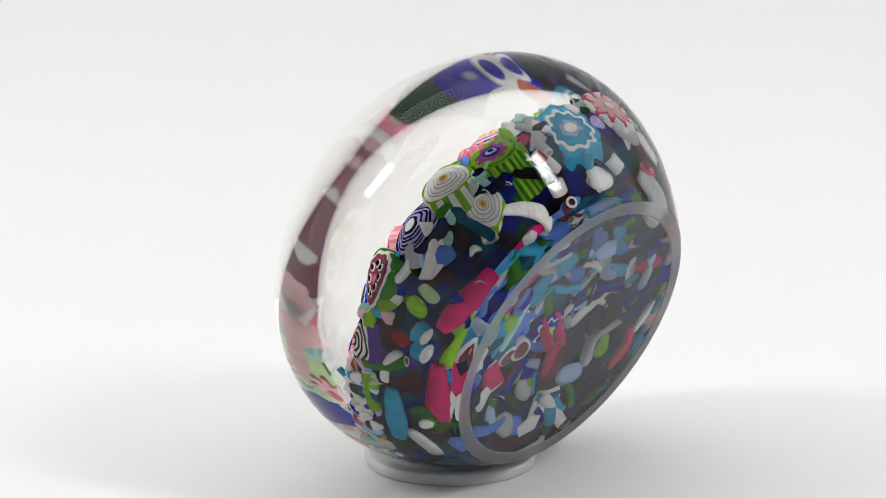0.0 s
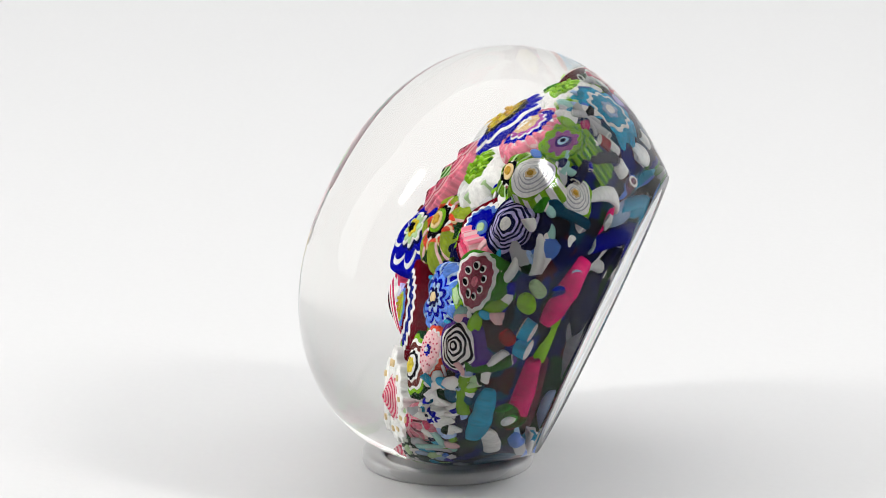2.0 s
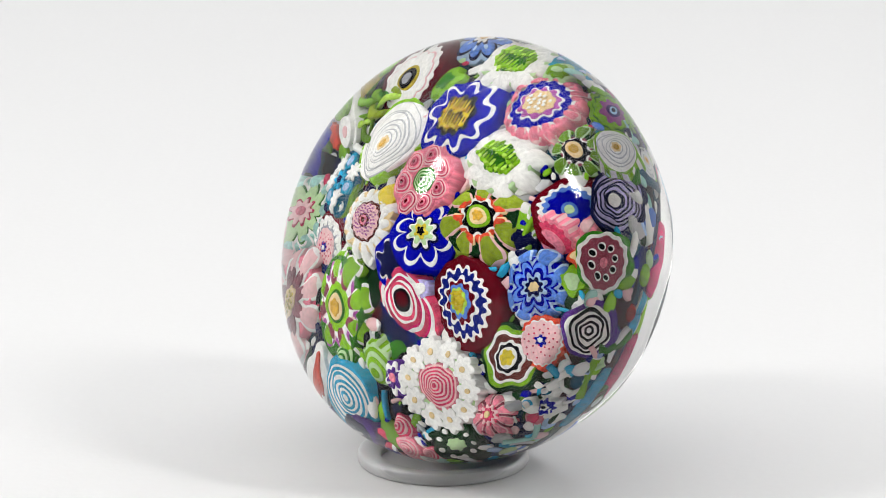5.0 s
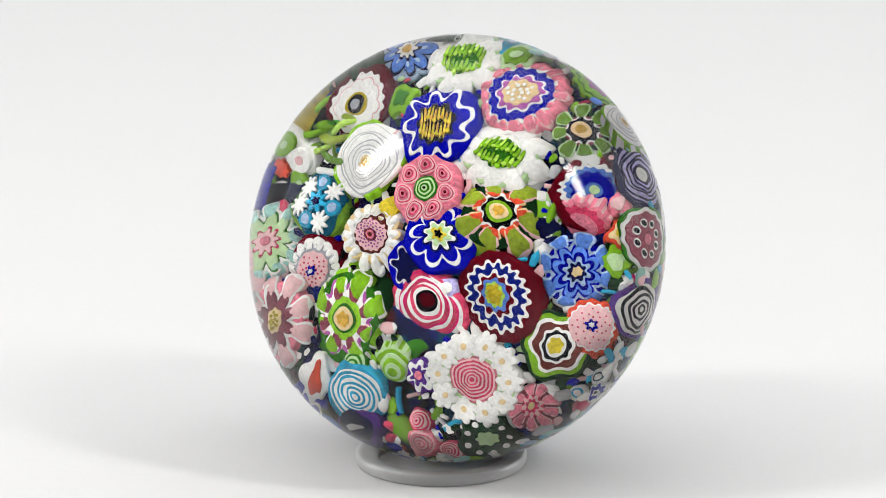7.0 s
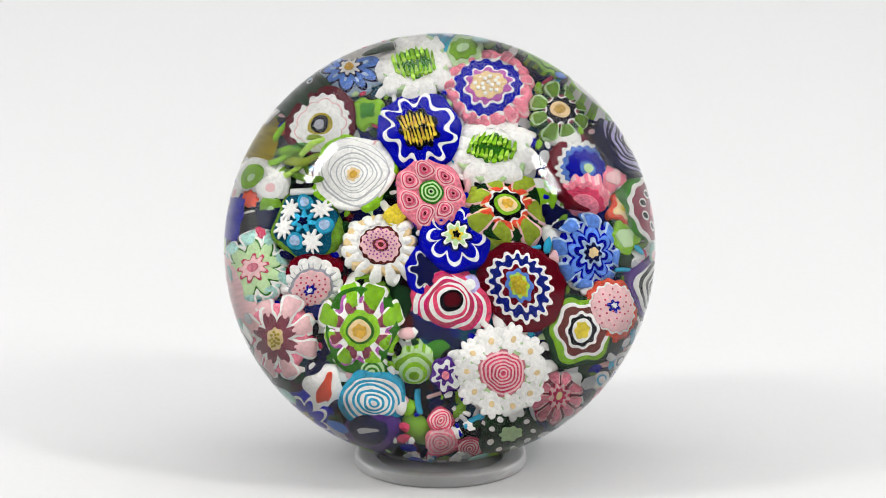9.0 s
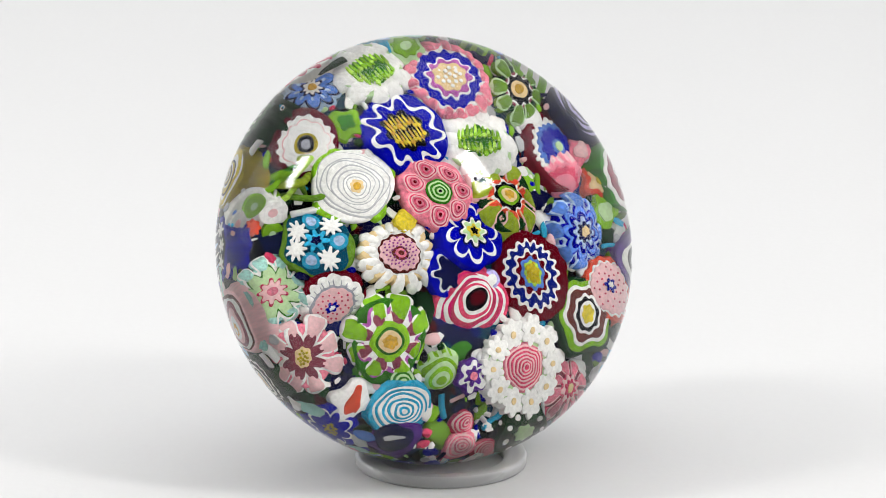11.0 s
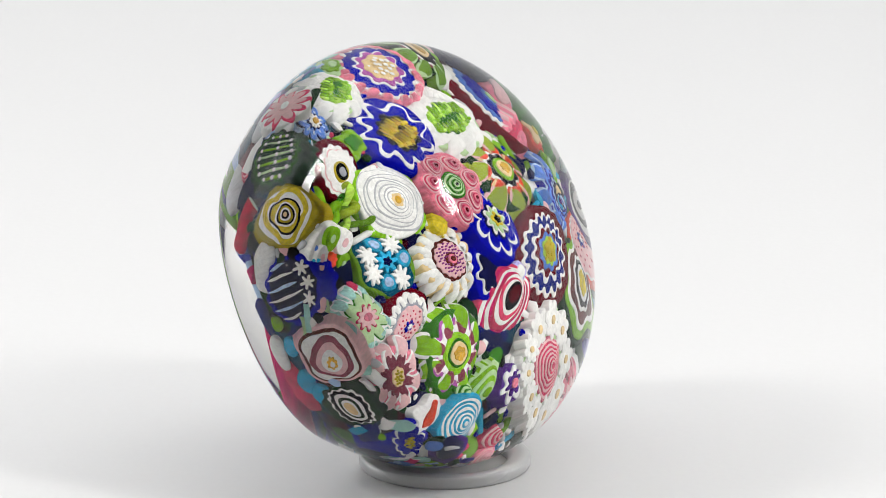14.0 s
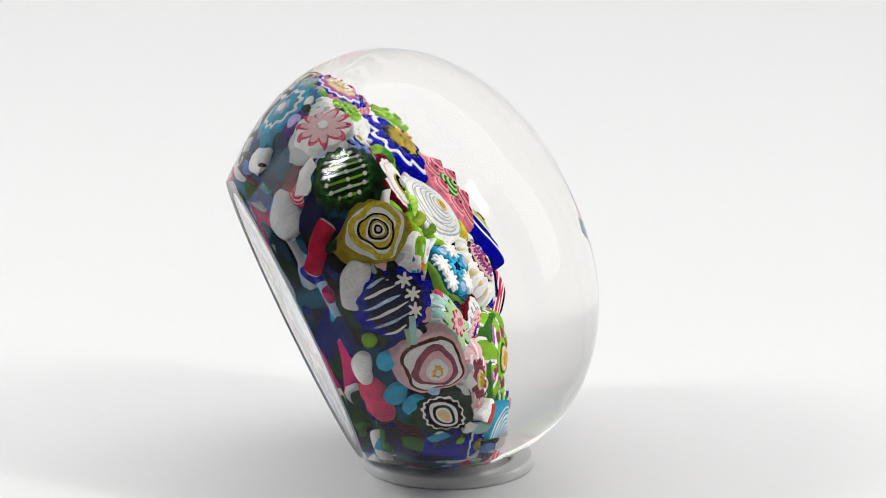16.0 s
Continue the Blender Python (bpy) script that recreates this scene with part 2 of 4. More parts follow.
def layer(name, outline, size, top, depth, tint, parent, m=None, steps=72, label="", crown=0.0, centre=(0, 0), flare=1.0, side=None):
    """One glass layer of a cane: an extruded outline with a slightly crowned, round-edged face; side: tint of the streaks drawn along it."""
    pts = [outline(2 * math.pi * k / steps) for k in range(steps)]
    rings = [(1.0 * flare, top - depth), (1.0 + (flare - 1) * 0.45, top - depth * 0.5), (1.0, top - min(0.05 * size, depth * 0.4)),
             (0.985, top - min(0.012 * size, depth * 0.15)), (0.95, top), (0.45, top + crown * 0.8)]
    verts = [Vector(warped(centre[0] + x * size * s, centre[1] + y * size * s, z)) * U for s, z in rings for x, y in pts]
    faces = [(i * steps + k, i * steps + (k + 1) % steps, (i + 1) * steps + (k + 1) % steps, (i + 1) * steps + k)
             for i in range(len(rings) - 1) for k in range(steps)]
    verts.append(Vector(warped(centre[0], centre[1], top + crown)) * U)
    c = len(verts) - 1
    faces += [((len(rings) - 1) * steps + k, (len(rings) - 1) * steps + (k + 1) % steps, c) for k in range(steps)]
    slots = [1 if side and i // steps < 3 and (i % steps) // 3 % 2 else 0 for i in range(len(faces))]
    ob = link(name, verts, faces, [TINT[tint], TINT[side or tint]], parent, label, True, slots)
    if m is not None:
        ob.matrix_local = m
    return ob


def rods(name, count, spread, radius, low, high, tint, parent, seed=0, tip=None, lean=(0, 0), centre=(0, 0)):
    """A bundle of thin glass rods standing proud of the face."""
    rng = random.Random(seed)
    verts, faces, slots = [], [], []
    for i in range(count):
        rr, a = spread * math.sqrt((i + 0.5) / count), i * 2.39996
        x, y, h = centre[0] + rr * math.cos(a), centre[1] + rr * math.sin(a), rng.uniform(low, high)
        f = len(verts)
        for s, z, d in ((1.0, -0.05, 0), (1.0, h - 0.3 * radius, 1), (0.55, h, 1)):
            for k in range(6):
                b = k * math.pi / 3
                wx, wy, wz = warped(x, y, z)
                verts.append(((wx + lean[0] * d * h + radius * s * math.cos(b)) * U, (wy + lean[1] * d * h + radius * s * math.sin(b)) * U, wz * U))
        for j in range(2):
            for k in range(6):
                faces.append((f + j * 6 + k, f + j * 6 + (k + 1) % 6, f + j * 6 + 6 + (k + 1) % 6, f + j * 6 + 6 + k))
                slots.append(1 if j else 0)
        faces.append(tuple(f + 12 + k for k in range(6)))
        slots.append(1)
    return link(name, verts, faces, [CLEAR.get(tint, TINT[tint]), TINT[tip or tint]], parent, "", False, slots)


SEED = [10]
CANES = []


def cane(label, x, y, z, R, layers, lean=(0, 0), spin=None, out=None, length=1.5, flare=1.12, grow=1.02, shift=(0, 0), side=None):
    """A millefiori cane: (part name, lobes, lobe depth, size, tint[, sharp, squash]) from outside in, each a little prouder."""
    SEED[0] += 1
    rng = random.Random(SEED[0])
    lean = (lean[0] + rng.uniform(-0.15, 0.15), lean[1] + rng.uniform(-0.15, 0.15))
    CANES.append((x, y, z, R))
    tip = math.hypot(*lean)
    m = frame_at(x, y, z - 0.5 * R * tip if tip > 0.3 else z, lean, rng.uniform(0, 360) if spin is None else spin, out)
    R *= grow
    set_warp(SEED[0], R)
    step = min(0.006, 0.026 / len(layers))
    body, drift = None, (0.0, 0.0)
    for k, spec in enumerate(layers):
        name, n, amp, size, tint = spec[:5]
        sharp = spec[5] if len(spec) > 5 else 1.0
        squash = spec[6] if len(spec) > 6 else 1.0
        rolled = name in ("ring", "spiral")
        o = star(n, amp, sharp, 0.02 if n > 6 else 0.045, SEED[0] * 7 + (k // 2 if rolled else 0), squash)
        if rolled:
            drift = (drift[0] + rng.uniform(-0.012, 0.012), drift[1] + rng.uniform(-0.012, 0.012))
        top = step * k
        if body is None:
            body = layer("cane", o, R * size, 0.0, min(R * length, 0.34), tint, weight, m, max(72, 10 * n), label=label, crown=0.0, flare=flare, side=side)
        else:
            layer(name, o, R * size, top, 0.02 + step * k, tint, body, steps=max(72 if size > 0.3 else 36, 10 * n), centre=((drift[0] + shift[0] * (1 - size)) * R, (drift[1] + shift[1] * (1 - size)) * R))
    return body


def rings(first, last, count, tints, name="ring", n=0, amp=0.0, thin=0.5):
    """Concentric rings of alternating tints; thin: the second tint's share of the width."""
    step = (first - last) / (count - 1)
    return [(name, n, amp, first - step * (k + (1 - 2 * thin if k % 2 else 0)), tints[k % len(tints)]) for k in range(count)]


def petals(cane_part, n, r0, r1, drop, tint, edge, arch=0.35, fill=0.96, seed=0, pointed=False):
    """Separate arched petals that curl down and outward round a cane's face."""
    rng = random.Random(seed + n)
    NU, NV = 9, 9
    for k in range(n):
        verts, faces, slots = [], [], []
        a0 = 2 * math.pi * k / n + rng.uniform(-0.08, 0.08)
        reach, dr, tw = r1 * rng.uniform(0.92, 1.08), drop * rng.uniform(0.7, 1.2), rng.uniform(-0.2, 0.2)
        for i in range(NU):
            u = i / (NU - 1)
            r = r0 + (reach - r0) * u
            w = math.pi * (r0 + (reach - r0) * min(u, 0.75)) / n * fill * math.sqrt(max(1 - max(u - 0.45, 0) ** 2 / 0.3025, 0.012)) * (0.75 + 0.25 * u)
            if pointed:
                w = math.pi * r / n * 1.02 * (0.9 + 0.5 * u) * max(1 - u ** 2.2, 0.06)
            for j in range(NV):
                v = 2 * j / (NV - 1) - 1
                t = v * w
                z = 0.004 + arch * w * (1 - v * v) - dr * u ** 2.2 + tw * t * u
                verts.append(tuple(Vector(warped(r * math.cos(a0) - t * math.sin(a0), r * math.sin(a0) + t * math.cos(a0), z)) * U))
        for i in range(NU - 1):
            for j in range(NV - 1):
                p = i * NV + j
                faces.append((p, p + NV, p + NV + 1, p + 1))
                slots.append(1 if j in (0, NV - 2) or i == NU - 2 else 0)
        base = len(verts)
        for i in range(NU):
            for j in (0, NV - 1):
                x, y, z = verts[i * NV + j]
                verts.append((x, y, z - 0.03 * U))
        for i in range(NU - 1):
            a, b = i * NV, (i + 1) * NV
            faces.append((a, base + 2 * i, base + 2 * i + 2, b))
            a, b = a + NV - 1, b + NV - 1
            faces.append((a, b, base + 2 * i + 3, base + 2 * i + 1))
            slots += [0, 0]
        link("petal", verts, faces, [TINT[tint], TINT[edge]], cane_part, "", True, slots)


LAID = []                             # where the single strips and rods lie


def bent_rod(name, points, radius, tint, tip=None, label="", flat=1.0, n=12):
    """A drawn glass rod or strip that runs through a few points; tip: tint of its cut end."""
    pts = [Vector(p) for p in points]
    path = []
    for i in range(len(pts) - 1):
        p0, p1, p2, p3 = pts[max(i - 1, 0)], pts[i], pts[i + 1], pts[min(i + 2, len(pts) - 1)]
        for k in range(6):
            t = k / 6
            path.append(0.5 * (2 * p1 + (p2 - p0) * t + (2 * p0 - 5 * p1 + 4 * p2 - p3) * t * t + (3 * p1 - p0 - 3 * p2 + p3) * t ** 3))
    path.append(pts[-1])
    LAID.extend((p.x, p.y, p.z, radius) for p in path[::3])
    verts, faces, slots = [], [], []
    for i, p in enumerate(path):
        d = (path[min(i + 1, len(path) - 1)] - path[max(i - 1, 0)]).normalized()
        out = p.normalized()
        side = d.cross(out).normalized()
        out = side.cross(d)
        taper = 1 + 0.25 * noise.noise(p * 14)
        if not tip:                                # strips without a cut end run out thin
            taper *= 0.45 + 0.6 * math.sin(math.pi * (0.12 + 0.76 * i / (len(path) - 1)))
        for k in range(n):
            a = 2 * math.pi * k / n
            r = radius * (1 + 0.06 * math.sin(3 * a + i * 0.4)) * taper
            verts.append((p + side * (r * math.cos(a)) + out * (r * flat * math.sin(a))) * U)
    m = len(path)
    for i in range(m - 1):
        for k in range(n):
            faces.append((i * n + k, i * n + (k + 1) % n, (i + 1) * n + (k + 1) % n, (i + 1) * n + k))
            slots.append(0)
    for end, dirn in ((0, -1), (m - 1, 1)):
        step = (path[end] - path[end - dirn]).normalized() * radius
        last = end * n
        for s, push in ((0.75, 0.18), (0.45, 0.10), (0.02, -0.15)):
            first = len(verts)
            for k in range(n):
                verts.append(Vector(verts[end * n + k]) * s + path[end] * U * (1 - s) + step * push * U)
            for k in range(n):
                f = (last + k, last + (k + 1) % n, first + (k + 1) % n, first + k)
                faces.append(f if dirn > 0 else f[::-1])
                slots.append(1 if s < 0.7 else 2)
            last = first
    return link(name, verts, faces, [CLEAR.get(tint, TINT[tint]), TINT[tip or tint], TINT["white" if tip else tint]], weight, label, True, slots)

# ---- the canes over the top of the cushion ----
def tuft(parent, spread, thick, long, tints, seed, low=0.010):
    """Slender glass stamens that lie over one another across a cane's core."""
    rng = random.Random(seed)
    n = int(2 * spread / (thick * 1.8))
    for k in range(n):
        x = -spread + (k + 0.5) * 2 * spread / n
        room = math.sqrt(max(spread * spread - x * x, 0.0001))
        for j in range(2):
            y = (j - 0.5) * room * 0.95 + rng.uniform(-0.1, 0.1) * room
            layer("stamen", star(squash=1.0, wob=0.05, seed=k), thick * rng.uniform(0.75, 1.05), low + rng.uniform(0.0, 0.008), 0.02, tints[(k + j) % len(tints)], parent, steps=10, centre=(x, y + long * 0.3))
            layer("stamen", star(squash=long / thick * rng.uniform(0.7, 1.1), wob=0.05, seed=k), thick * rng.uniform(0.55, 0.75), low - 0.002, 0.02, tints[(k + j + 1) % len(tints)], parent, steps=14, centre=(x, y))


c = cane("cobalt cane with a white wavy star ring and yellow stamens", -0.085, 0.443, 0.253, 0.165, [
    ("outer", 8, 0.03, 1.0, "cobalt"), ("star_ring", 9, 0.15, 0.82, "white"), ("star", 9, 0.18, 0.71, "cobalt"), ("core", 9, 0.1, 0.50, "black")], spin=0)
tuft(c, 0.072, 0.0085, 0.056, ("yellow", "yellow", "gold"), 1, 0.020)

for lab, x, y, z, R, s in (("white petalled cane with lime stamens", -0.094, 0.693, 0.139, 0.140, 2),
                           ("white ruffled cane with lime stamens", 0.202, 0.370, 0.263, 0.158, 3)):
    c = cane(lab, x, y, z, R, [("outer", 9, 0.06, 0.86, "palegreen", 0.7), ("petals", 9, 0.12, 0.72, "white", 0.8),
                               ("core", 8, 0.08, 0.42, "green")], spin=0)
    petals(c, 10, R * 0.56, R * 1.22, 0.050, "white", "white", arch=0.25, seed=s, pointed=True)
    tuft(c, R * 0.56, 0.0090, 0.044, ("spring", "lime", "lime"), s, 0.016)

c = cane("pink ruffled cane with cobalt ring and cream centre", 0.188, 0.609, 0.172, 0.155, [
    ("outer", 18, 0.03, 1.0, "pink"), ("ring", 16, 0.05, 0.86, "white"), ("ring", 16, 0.05, 0.78, "cobalt"),
    ("star_ring", 10, 0.12, 0.55, "white"), ("star", 10, 0.12, 0.49, "mauve"), ("core", 8, 0.08, 0.38, "cream")])
petals(c, 17, 0.125, 0.172, 0.05, "pink", "blush", arch=0.6, seed=9)
rods("stamens", 16, 0.045, 0.009, 0.02, 0.035, "cream", c, 5, "white")

c = cane("small green tulip cane with brown ring and cream eye", 0.459, 0.511, 0.146, 0.102, [
    ("outer", 0, 0, 0.85, "darkgreen"), ("ring", 8, 0.1, 0.72, "plum"), ("star_ring", 8, 0.10, 0.62, "white"),
    ("star", 8, 0.10, 0.54, "black"), ("ring", 0, 0, 0.36, "cream"), ("core", 0, 0, 0.2, "gold")])
petals(c, 8, 0.055, 0.122, 0.035, "leaf", "palegreen", fill=0.98, seed=1)

c = cane("pink cane of rolled florets round a green spiral", -0.045, 0.186, 0.320, 0.142, [("outer", 7, 0.04, 1.0, "pink")], length=1.2)
for k in range(7):
    a = k * 2 * math.pi / 7
    p = (0.095 * math.cos(a), 0.095 * math.sin(a))
    f = layer("floret", star(3, 0.06, wob=0.05, seed=k), 0.046, 0.007, 0.03, "pink", c, steps=30, centre=p)
    for j, (s, tint) in enumerate(((0.040, "blush"), (0.035, "rose"), (0.030, "blush"), (0.025, "pink"), (0.019, "rose"), (0.014, "pink"), (0.007, "maroon"))):
        f2 = layer("floret_ring", star(3, 0.06, wob=0.05, seed=k), s, 0.009 + 0.002 * j, 0.02, tint, c, steps=24, centre=p)
for j, (s, tint) in enumerate(((0.050, "green"), (0.042, "palegreen"), (0.035, "green"), (0.027, "palegreen"), (0.020, "green"), (0.012, "palegreen"), (0.006, "black"))):
    layer("spiral", star(5, 0.03), s, 0.008 + 0.0025 * j, 0.02, tint, c, steps=30)

c = cane("white rose cane of thin folded petals with a gold centre", -0.344, 0.267, 0.259, 0.152,
         [("outer", 4, 0.10, 0.98, "lime")] + rings(0.98, 0.26, 15, ("white", "silver"), thin=0.28) + [("core", 6, 0.08, 0.20, "cream"), ("core", 0, 0, 0.12, "gold")])
rods("stamens", 12, 0.026, 0.006, 0.016, 0.020, "gold", c, 7)

c = cane("maroon cane with white scalloped petals and a dark eye", -0.447, 0.464, 0.169, 0.135, [
    ("outer", 0, 0, 1.0, "maroon"), ("petals", 16, 0.04, 0.84, "white"), ("petals", 9, 0.08, 0.70, "blush", 0.6), ("petals", 9, 0.08, 0.67, "white", 0.6),
    ("ring", 0, 0, 0.36, "olive"), ("core", 0, 0, 0.28, "black"), ("core", 0, 0, 0.16, "grey")], lean=(0.2, -0.25))
petals(c, 10, 0.05, 0.118, 0.02, "white", "blush", arch=0.4, seed=12)

c = cane("green and coral tulip cane with a cream eye", 0.268, 0.133, 0.299, 0.146, [
    ("outer", 0, 0, 0.95, "darkgreen"), ("petals", 7, 0.15, 0.66, "coral", 0.8), ("star_ring", 8, 0.12, 0.52, "white"),
    ("star", 8, 0.08, 0.44, "black"), ("ring", 0, 0, 0.34, "lime"), ("ring", 0, 0, 0.25, "cream"), ("core", 6, 0.1, 0.15, "gold")])
petals(c, 7, 0.080, 0.185, 0.06, "moss", "blush", fill=1.0, seed=2)
petals(c, 7, 0.070, 0.112, 0.012, "coral", "cream", fill=1.0, seed=22)

c = cane("dark red cane with white zigzag and blue threads", 0.555, 0.288, 0.178, 0.146, [
    ("outer", 0, 0, 1.0, "maroon"), ("star_ring", 20, 0.06, 0.78, "white"), ("star", 20, 0.05, 0.64, "sky"), ("core", 12, 0.08, 0.5, "cobalt"),
    ("core", 0, 0, 0.2, "sky"), ("core", 0, 0, 0.12, "palegreen")], lean=(0.25, 0.1))

c = cane("pink cane lying on its side with pale stripes", 0.550, 0.143, 0.206, 0.085, [
    ("outer", 12, 0.05, 1.0, "pink"), ("ring", 12, 0.05, 0.8, "rose"), ("core", 0, 0, 0.55, "pink")], lean=(0.05, -0.85), length=2.0, grow=1.25, side="blush")

c = cane("sky blue petalled cane with cobalt outlines", 0.582, -0.037, 0.199, 0.122, [
    ("outer", 0, 0, 0.95, "cobalt"), ("petals", 8, 0.14, 0.86, "paleblue", 0.6), ("petals", 8, 0.22, 0.76, "cobalt", 0.8), ("petals", 8, 0.24, 0.66, "sky", 0.8),
    ("petals", 8, 0.25, 0.52, "cobalt", 0.8), ("star", 8, 0.2, 0.42, "paleblue"), ("star", 8, 0.15, 0.30, "navy"), ("core", 6, 0.1, 0.18, "cream")], side="paleblue")
petals(c, 8, 0.10, 0.148, 0.05, "sky", "paleblue", seed=5)

c = cane("cobalt cane with white looped petals and a cream star", 0.068, -0.001, 0.333, 0.142, [
    ("outer", 6, 0.03, 1.0, "cobalt"), ("petals", 8, 0.26, 0.70, "white", 0.6), ("petals", 8, 0.30, 0.59, "cobalt", 0.6), ("petals", 8, 0.2, 0.40, "navy", 0.6),
    ("star_ring", 8, 0.2, 0.36, "white"), ("star", 8, 0.2, 0.29, "palegreen"), ("core", 5, 0.2, 0.18, "yellow"), ("core", 5, 0.2, 0.10, "black")])

c = cane("white ruffled cane with a speckled pink centre", -0.242, -0.031, 0.311, 0.142, [
    ("outer", 16, 0.08, 0.88, "cream", 0.8), ("ring", 16, 0.08, 0.74, "white"), ("ring", 12, 0.03, 0.60, "brown"), ("core", 14, 0.04, 0.54, "blush"), ("ring", 0, 0, 0.22, "brown"),
    ("ring", 0, 0, 0.15, "pink"), ("core", 0, 0, 0.08, "brown")])
petals(c, 15, 0.095, 0.160, 0.05, "white", "white", arch=0.6, fill=0.86, seed=8)
rods("dots", 60, 0.070, 0.0036, 0.017, 0.020, "mauve", c, 9)

c = cane("cluster of turquoise rods and tiny white daisies on lime", -0.525, 0.077, 0.222, 0.135, [("outer", 5, 0.05, 1.0, "leaf"), ("core", 6, 0.06, 0.90, "teal")])
for k in range(7):
    a, rr = k * 2 * math.pi / 7, 0.082
    p = (rr * math.cos(a), rr * math.sin(a))
    if k % 2:
        layer("rod", star(0, wob=0.05, seed=k), 0.033, 0.016, 0.03, "turquoise", c, steps=24, centre=p)
        layer("rod", star(0, wob=0.05, seed=k), 0.020, 0.019, 0.03, "paleblue", c, steps=24, centre=p)
    else:
        layer("daisy", star(9, 0.3), 0.035, 0.016, 0.03, "white", c, steps=54, centre=p)
layer("daisy", star(7, 0.3), 0.038, 0.018, 0.03, "turquoise", c, steps=54)
layer("core", star(5, 0.2), 0.018, 0.021, 0.02, "navy", c, steps=30)

c = cane("bundle of white and lime glass rods", -0.699, 0.191, 0.125, 0.140, [("outer", 6, 0.06, 1.0, "white")], lean=(0.0, -0.5), length=1.9)
for k in range(6):
    a = k * math.pi / 3
    p = (0.088 * math.cos(a), 0.088 * math.sin(a))
    layer("rod", star(0, wob=0.04, seed=k), 0.046, 0.02, 0.15, "lime" if k % 2 else "white", c, steps=24, centre=p)
    layer("rod", star(0, wob=0.04, seed=k), 0.016, 0.023, 0.03, "palegreen" if k % 2 else "blush", c, steps=18, centre=p)
layer("core", star(8, 0.15), 0.030, 0.02, 0.02, "coral", c, steps=32)
petals(c, 6, 0.085, 0.165, 0.13, "lime", "white", arch=0.5, fill=0.9, seed=41)

c = cane("pale green petalled cane with a pink star centre", -0.712, -0.079, 0.130, 0.132, [
    ("outer", 0, 0, 0.9, "mint"), ("petals", 9, 0.16, 0.84, "white", 0.5), ("petals", 9, 0.26, 0.74, "green", 0.8), ("petals", 9, 0.28, 0.66, "palegreen", 0.8),
    ("star", 9, 0.22, 0.36, "rose"), ("star", 9, 0.18, 0.31, "blush"), ("core", 0, 0, 0.14, "pink")])
petals(c, 9, 0.10, 0.160, 0.04, "mint", "white", fill=0.9, seed=6)

c = cane("maroon cane with white ruffle and dotted blush centre", -0.500, -0.179, 0.222, 0.126, [
    ("outer", 0, 0, 1.04, "maroon"), ("ruffle", 15, 0.08, 0.90, "white", 0.8), ("ring", 14, 0.05, 0.68, "grey"), ("core", 12, 0.03, 0.58, "blush"), ("core", 6, 0.2, 0.16, "cobalt"), ("core", 6, 0.2, 0.07, "white")],
    lean=(0.1, -0.35))
petals(c, 14, 0.085, 0.132, 0.035, "white", "grey", arch=0.6, seed=11)
rods("dots", 34, 0.066, 0.0042, 0.014, 0.018, "rose", c, 11)

c = cane("pink petalled cane with maroon star and yellow stamens", -0.630, -0.352, 0.126, 0.140, [
    ("outer", 0, 0, 0.9, "pink"), ("petals", 8, 0.24, 0.72, "white", 0.8), ("star", 8, 0.3, 0.56, "plum", 0.9), ("core", 7, 0.06, 0.28, "cream")])
petals(c, 8, 0.085, 0.165, 0.05, "blush", "white", fill=0.94, seed=4)
rods("stamens", 14, 0.028, 0.006, 0.02, 0.03, "yellow", c, 12, "olive")

c = cane("green tulip cane with white star and cream eye", -0.314, -0.347, 0.247, 0.160, [
    ("outer", 0, 0, 0.95, "green"), ("petals", 8, 0.16, 0.78, "mauve", 0.8), ("star_ring", 8, 0.16, 0.72, "white"),
    ("core", 5, 0.04, 0.48, "lime"), ("ring", 0, 0, 0.34, "green"), ("ring", 0, 0, 0.28, "cream"), ("core", 6, 0.1, 0.18, "gold")])
petals(c, 8, 0.095, 0.178, 0.065, "lime", "white", fill=1.0, seed=3)
petals(c, 8, 0.075, 0.132, 0.012, "plum", "blush", fill=1.0, seed=33)

c = cane("big rose red rolled cane with white and black spiral lines", 0.024, -0.288, 0.301, 0.155,
         [("outer", 3, 0.05, 1.0, "rose"), ("ring", 3, 0.06, 0.90, "white"), ("ring", 3, 0.06, 0.83, "magenta"), ("ring", 3, 0.06, 0.79, "rose"),
          ("ring", 3, 0.05, 0.72, "white"), ("ring", 3, 0.05, 0.64, "magenta"), ("ring", 3, 0.05, 0.61, "rose"), ("ring", 0, 0, 0.53, "white"), ("ring", 0, 0, 0.46, "rose"),
          ("ring", 0, 0, 0.38, "white"), ("ring", 0, 0, 0.30, "black"), ("core", 0, 0, 0.20, "maroon")], lean=(0.05, -0.3), spin=0, shift=(0.12, 0.38))

c = cane("dark red cane with white zigzags, cobalt and yellow centre", 0.321, -0.191, 0.279, 0.166, [
    ("outer", 14, 0.02, 1.0, "maroon"), ("star_ring", 18, 0.07, 0.76, "white"), ("star", 18, 0.09, 0.67, "royal"), ("star_ring", 10, 0.14, 0.50, "white"),
    ("star", 10, 0.12, 0.42, "maroon"), ("core", 8, 0.1, 0.33, "sky"), ("core", 8, 0.1, 0.24, "spring"), ("core", 6, 0.1, 0.18, "olive")])
rods("stamens", 12, 0.036, 0.007, 0.022, 0.032, "yellow", c, 13)

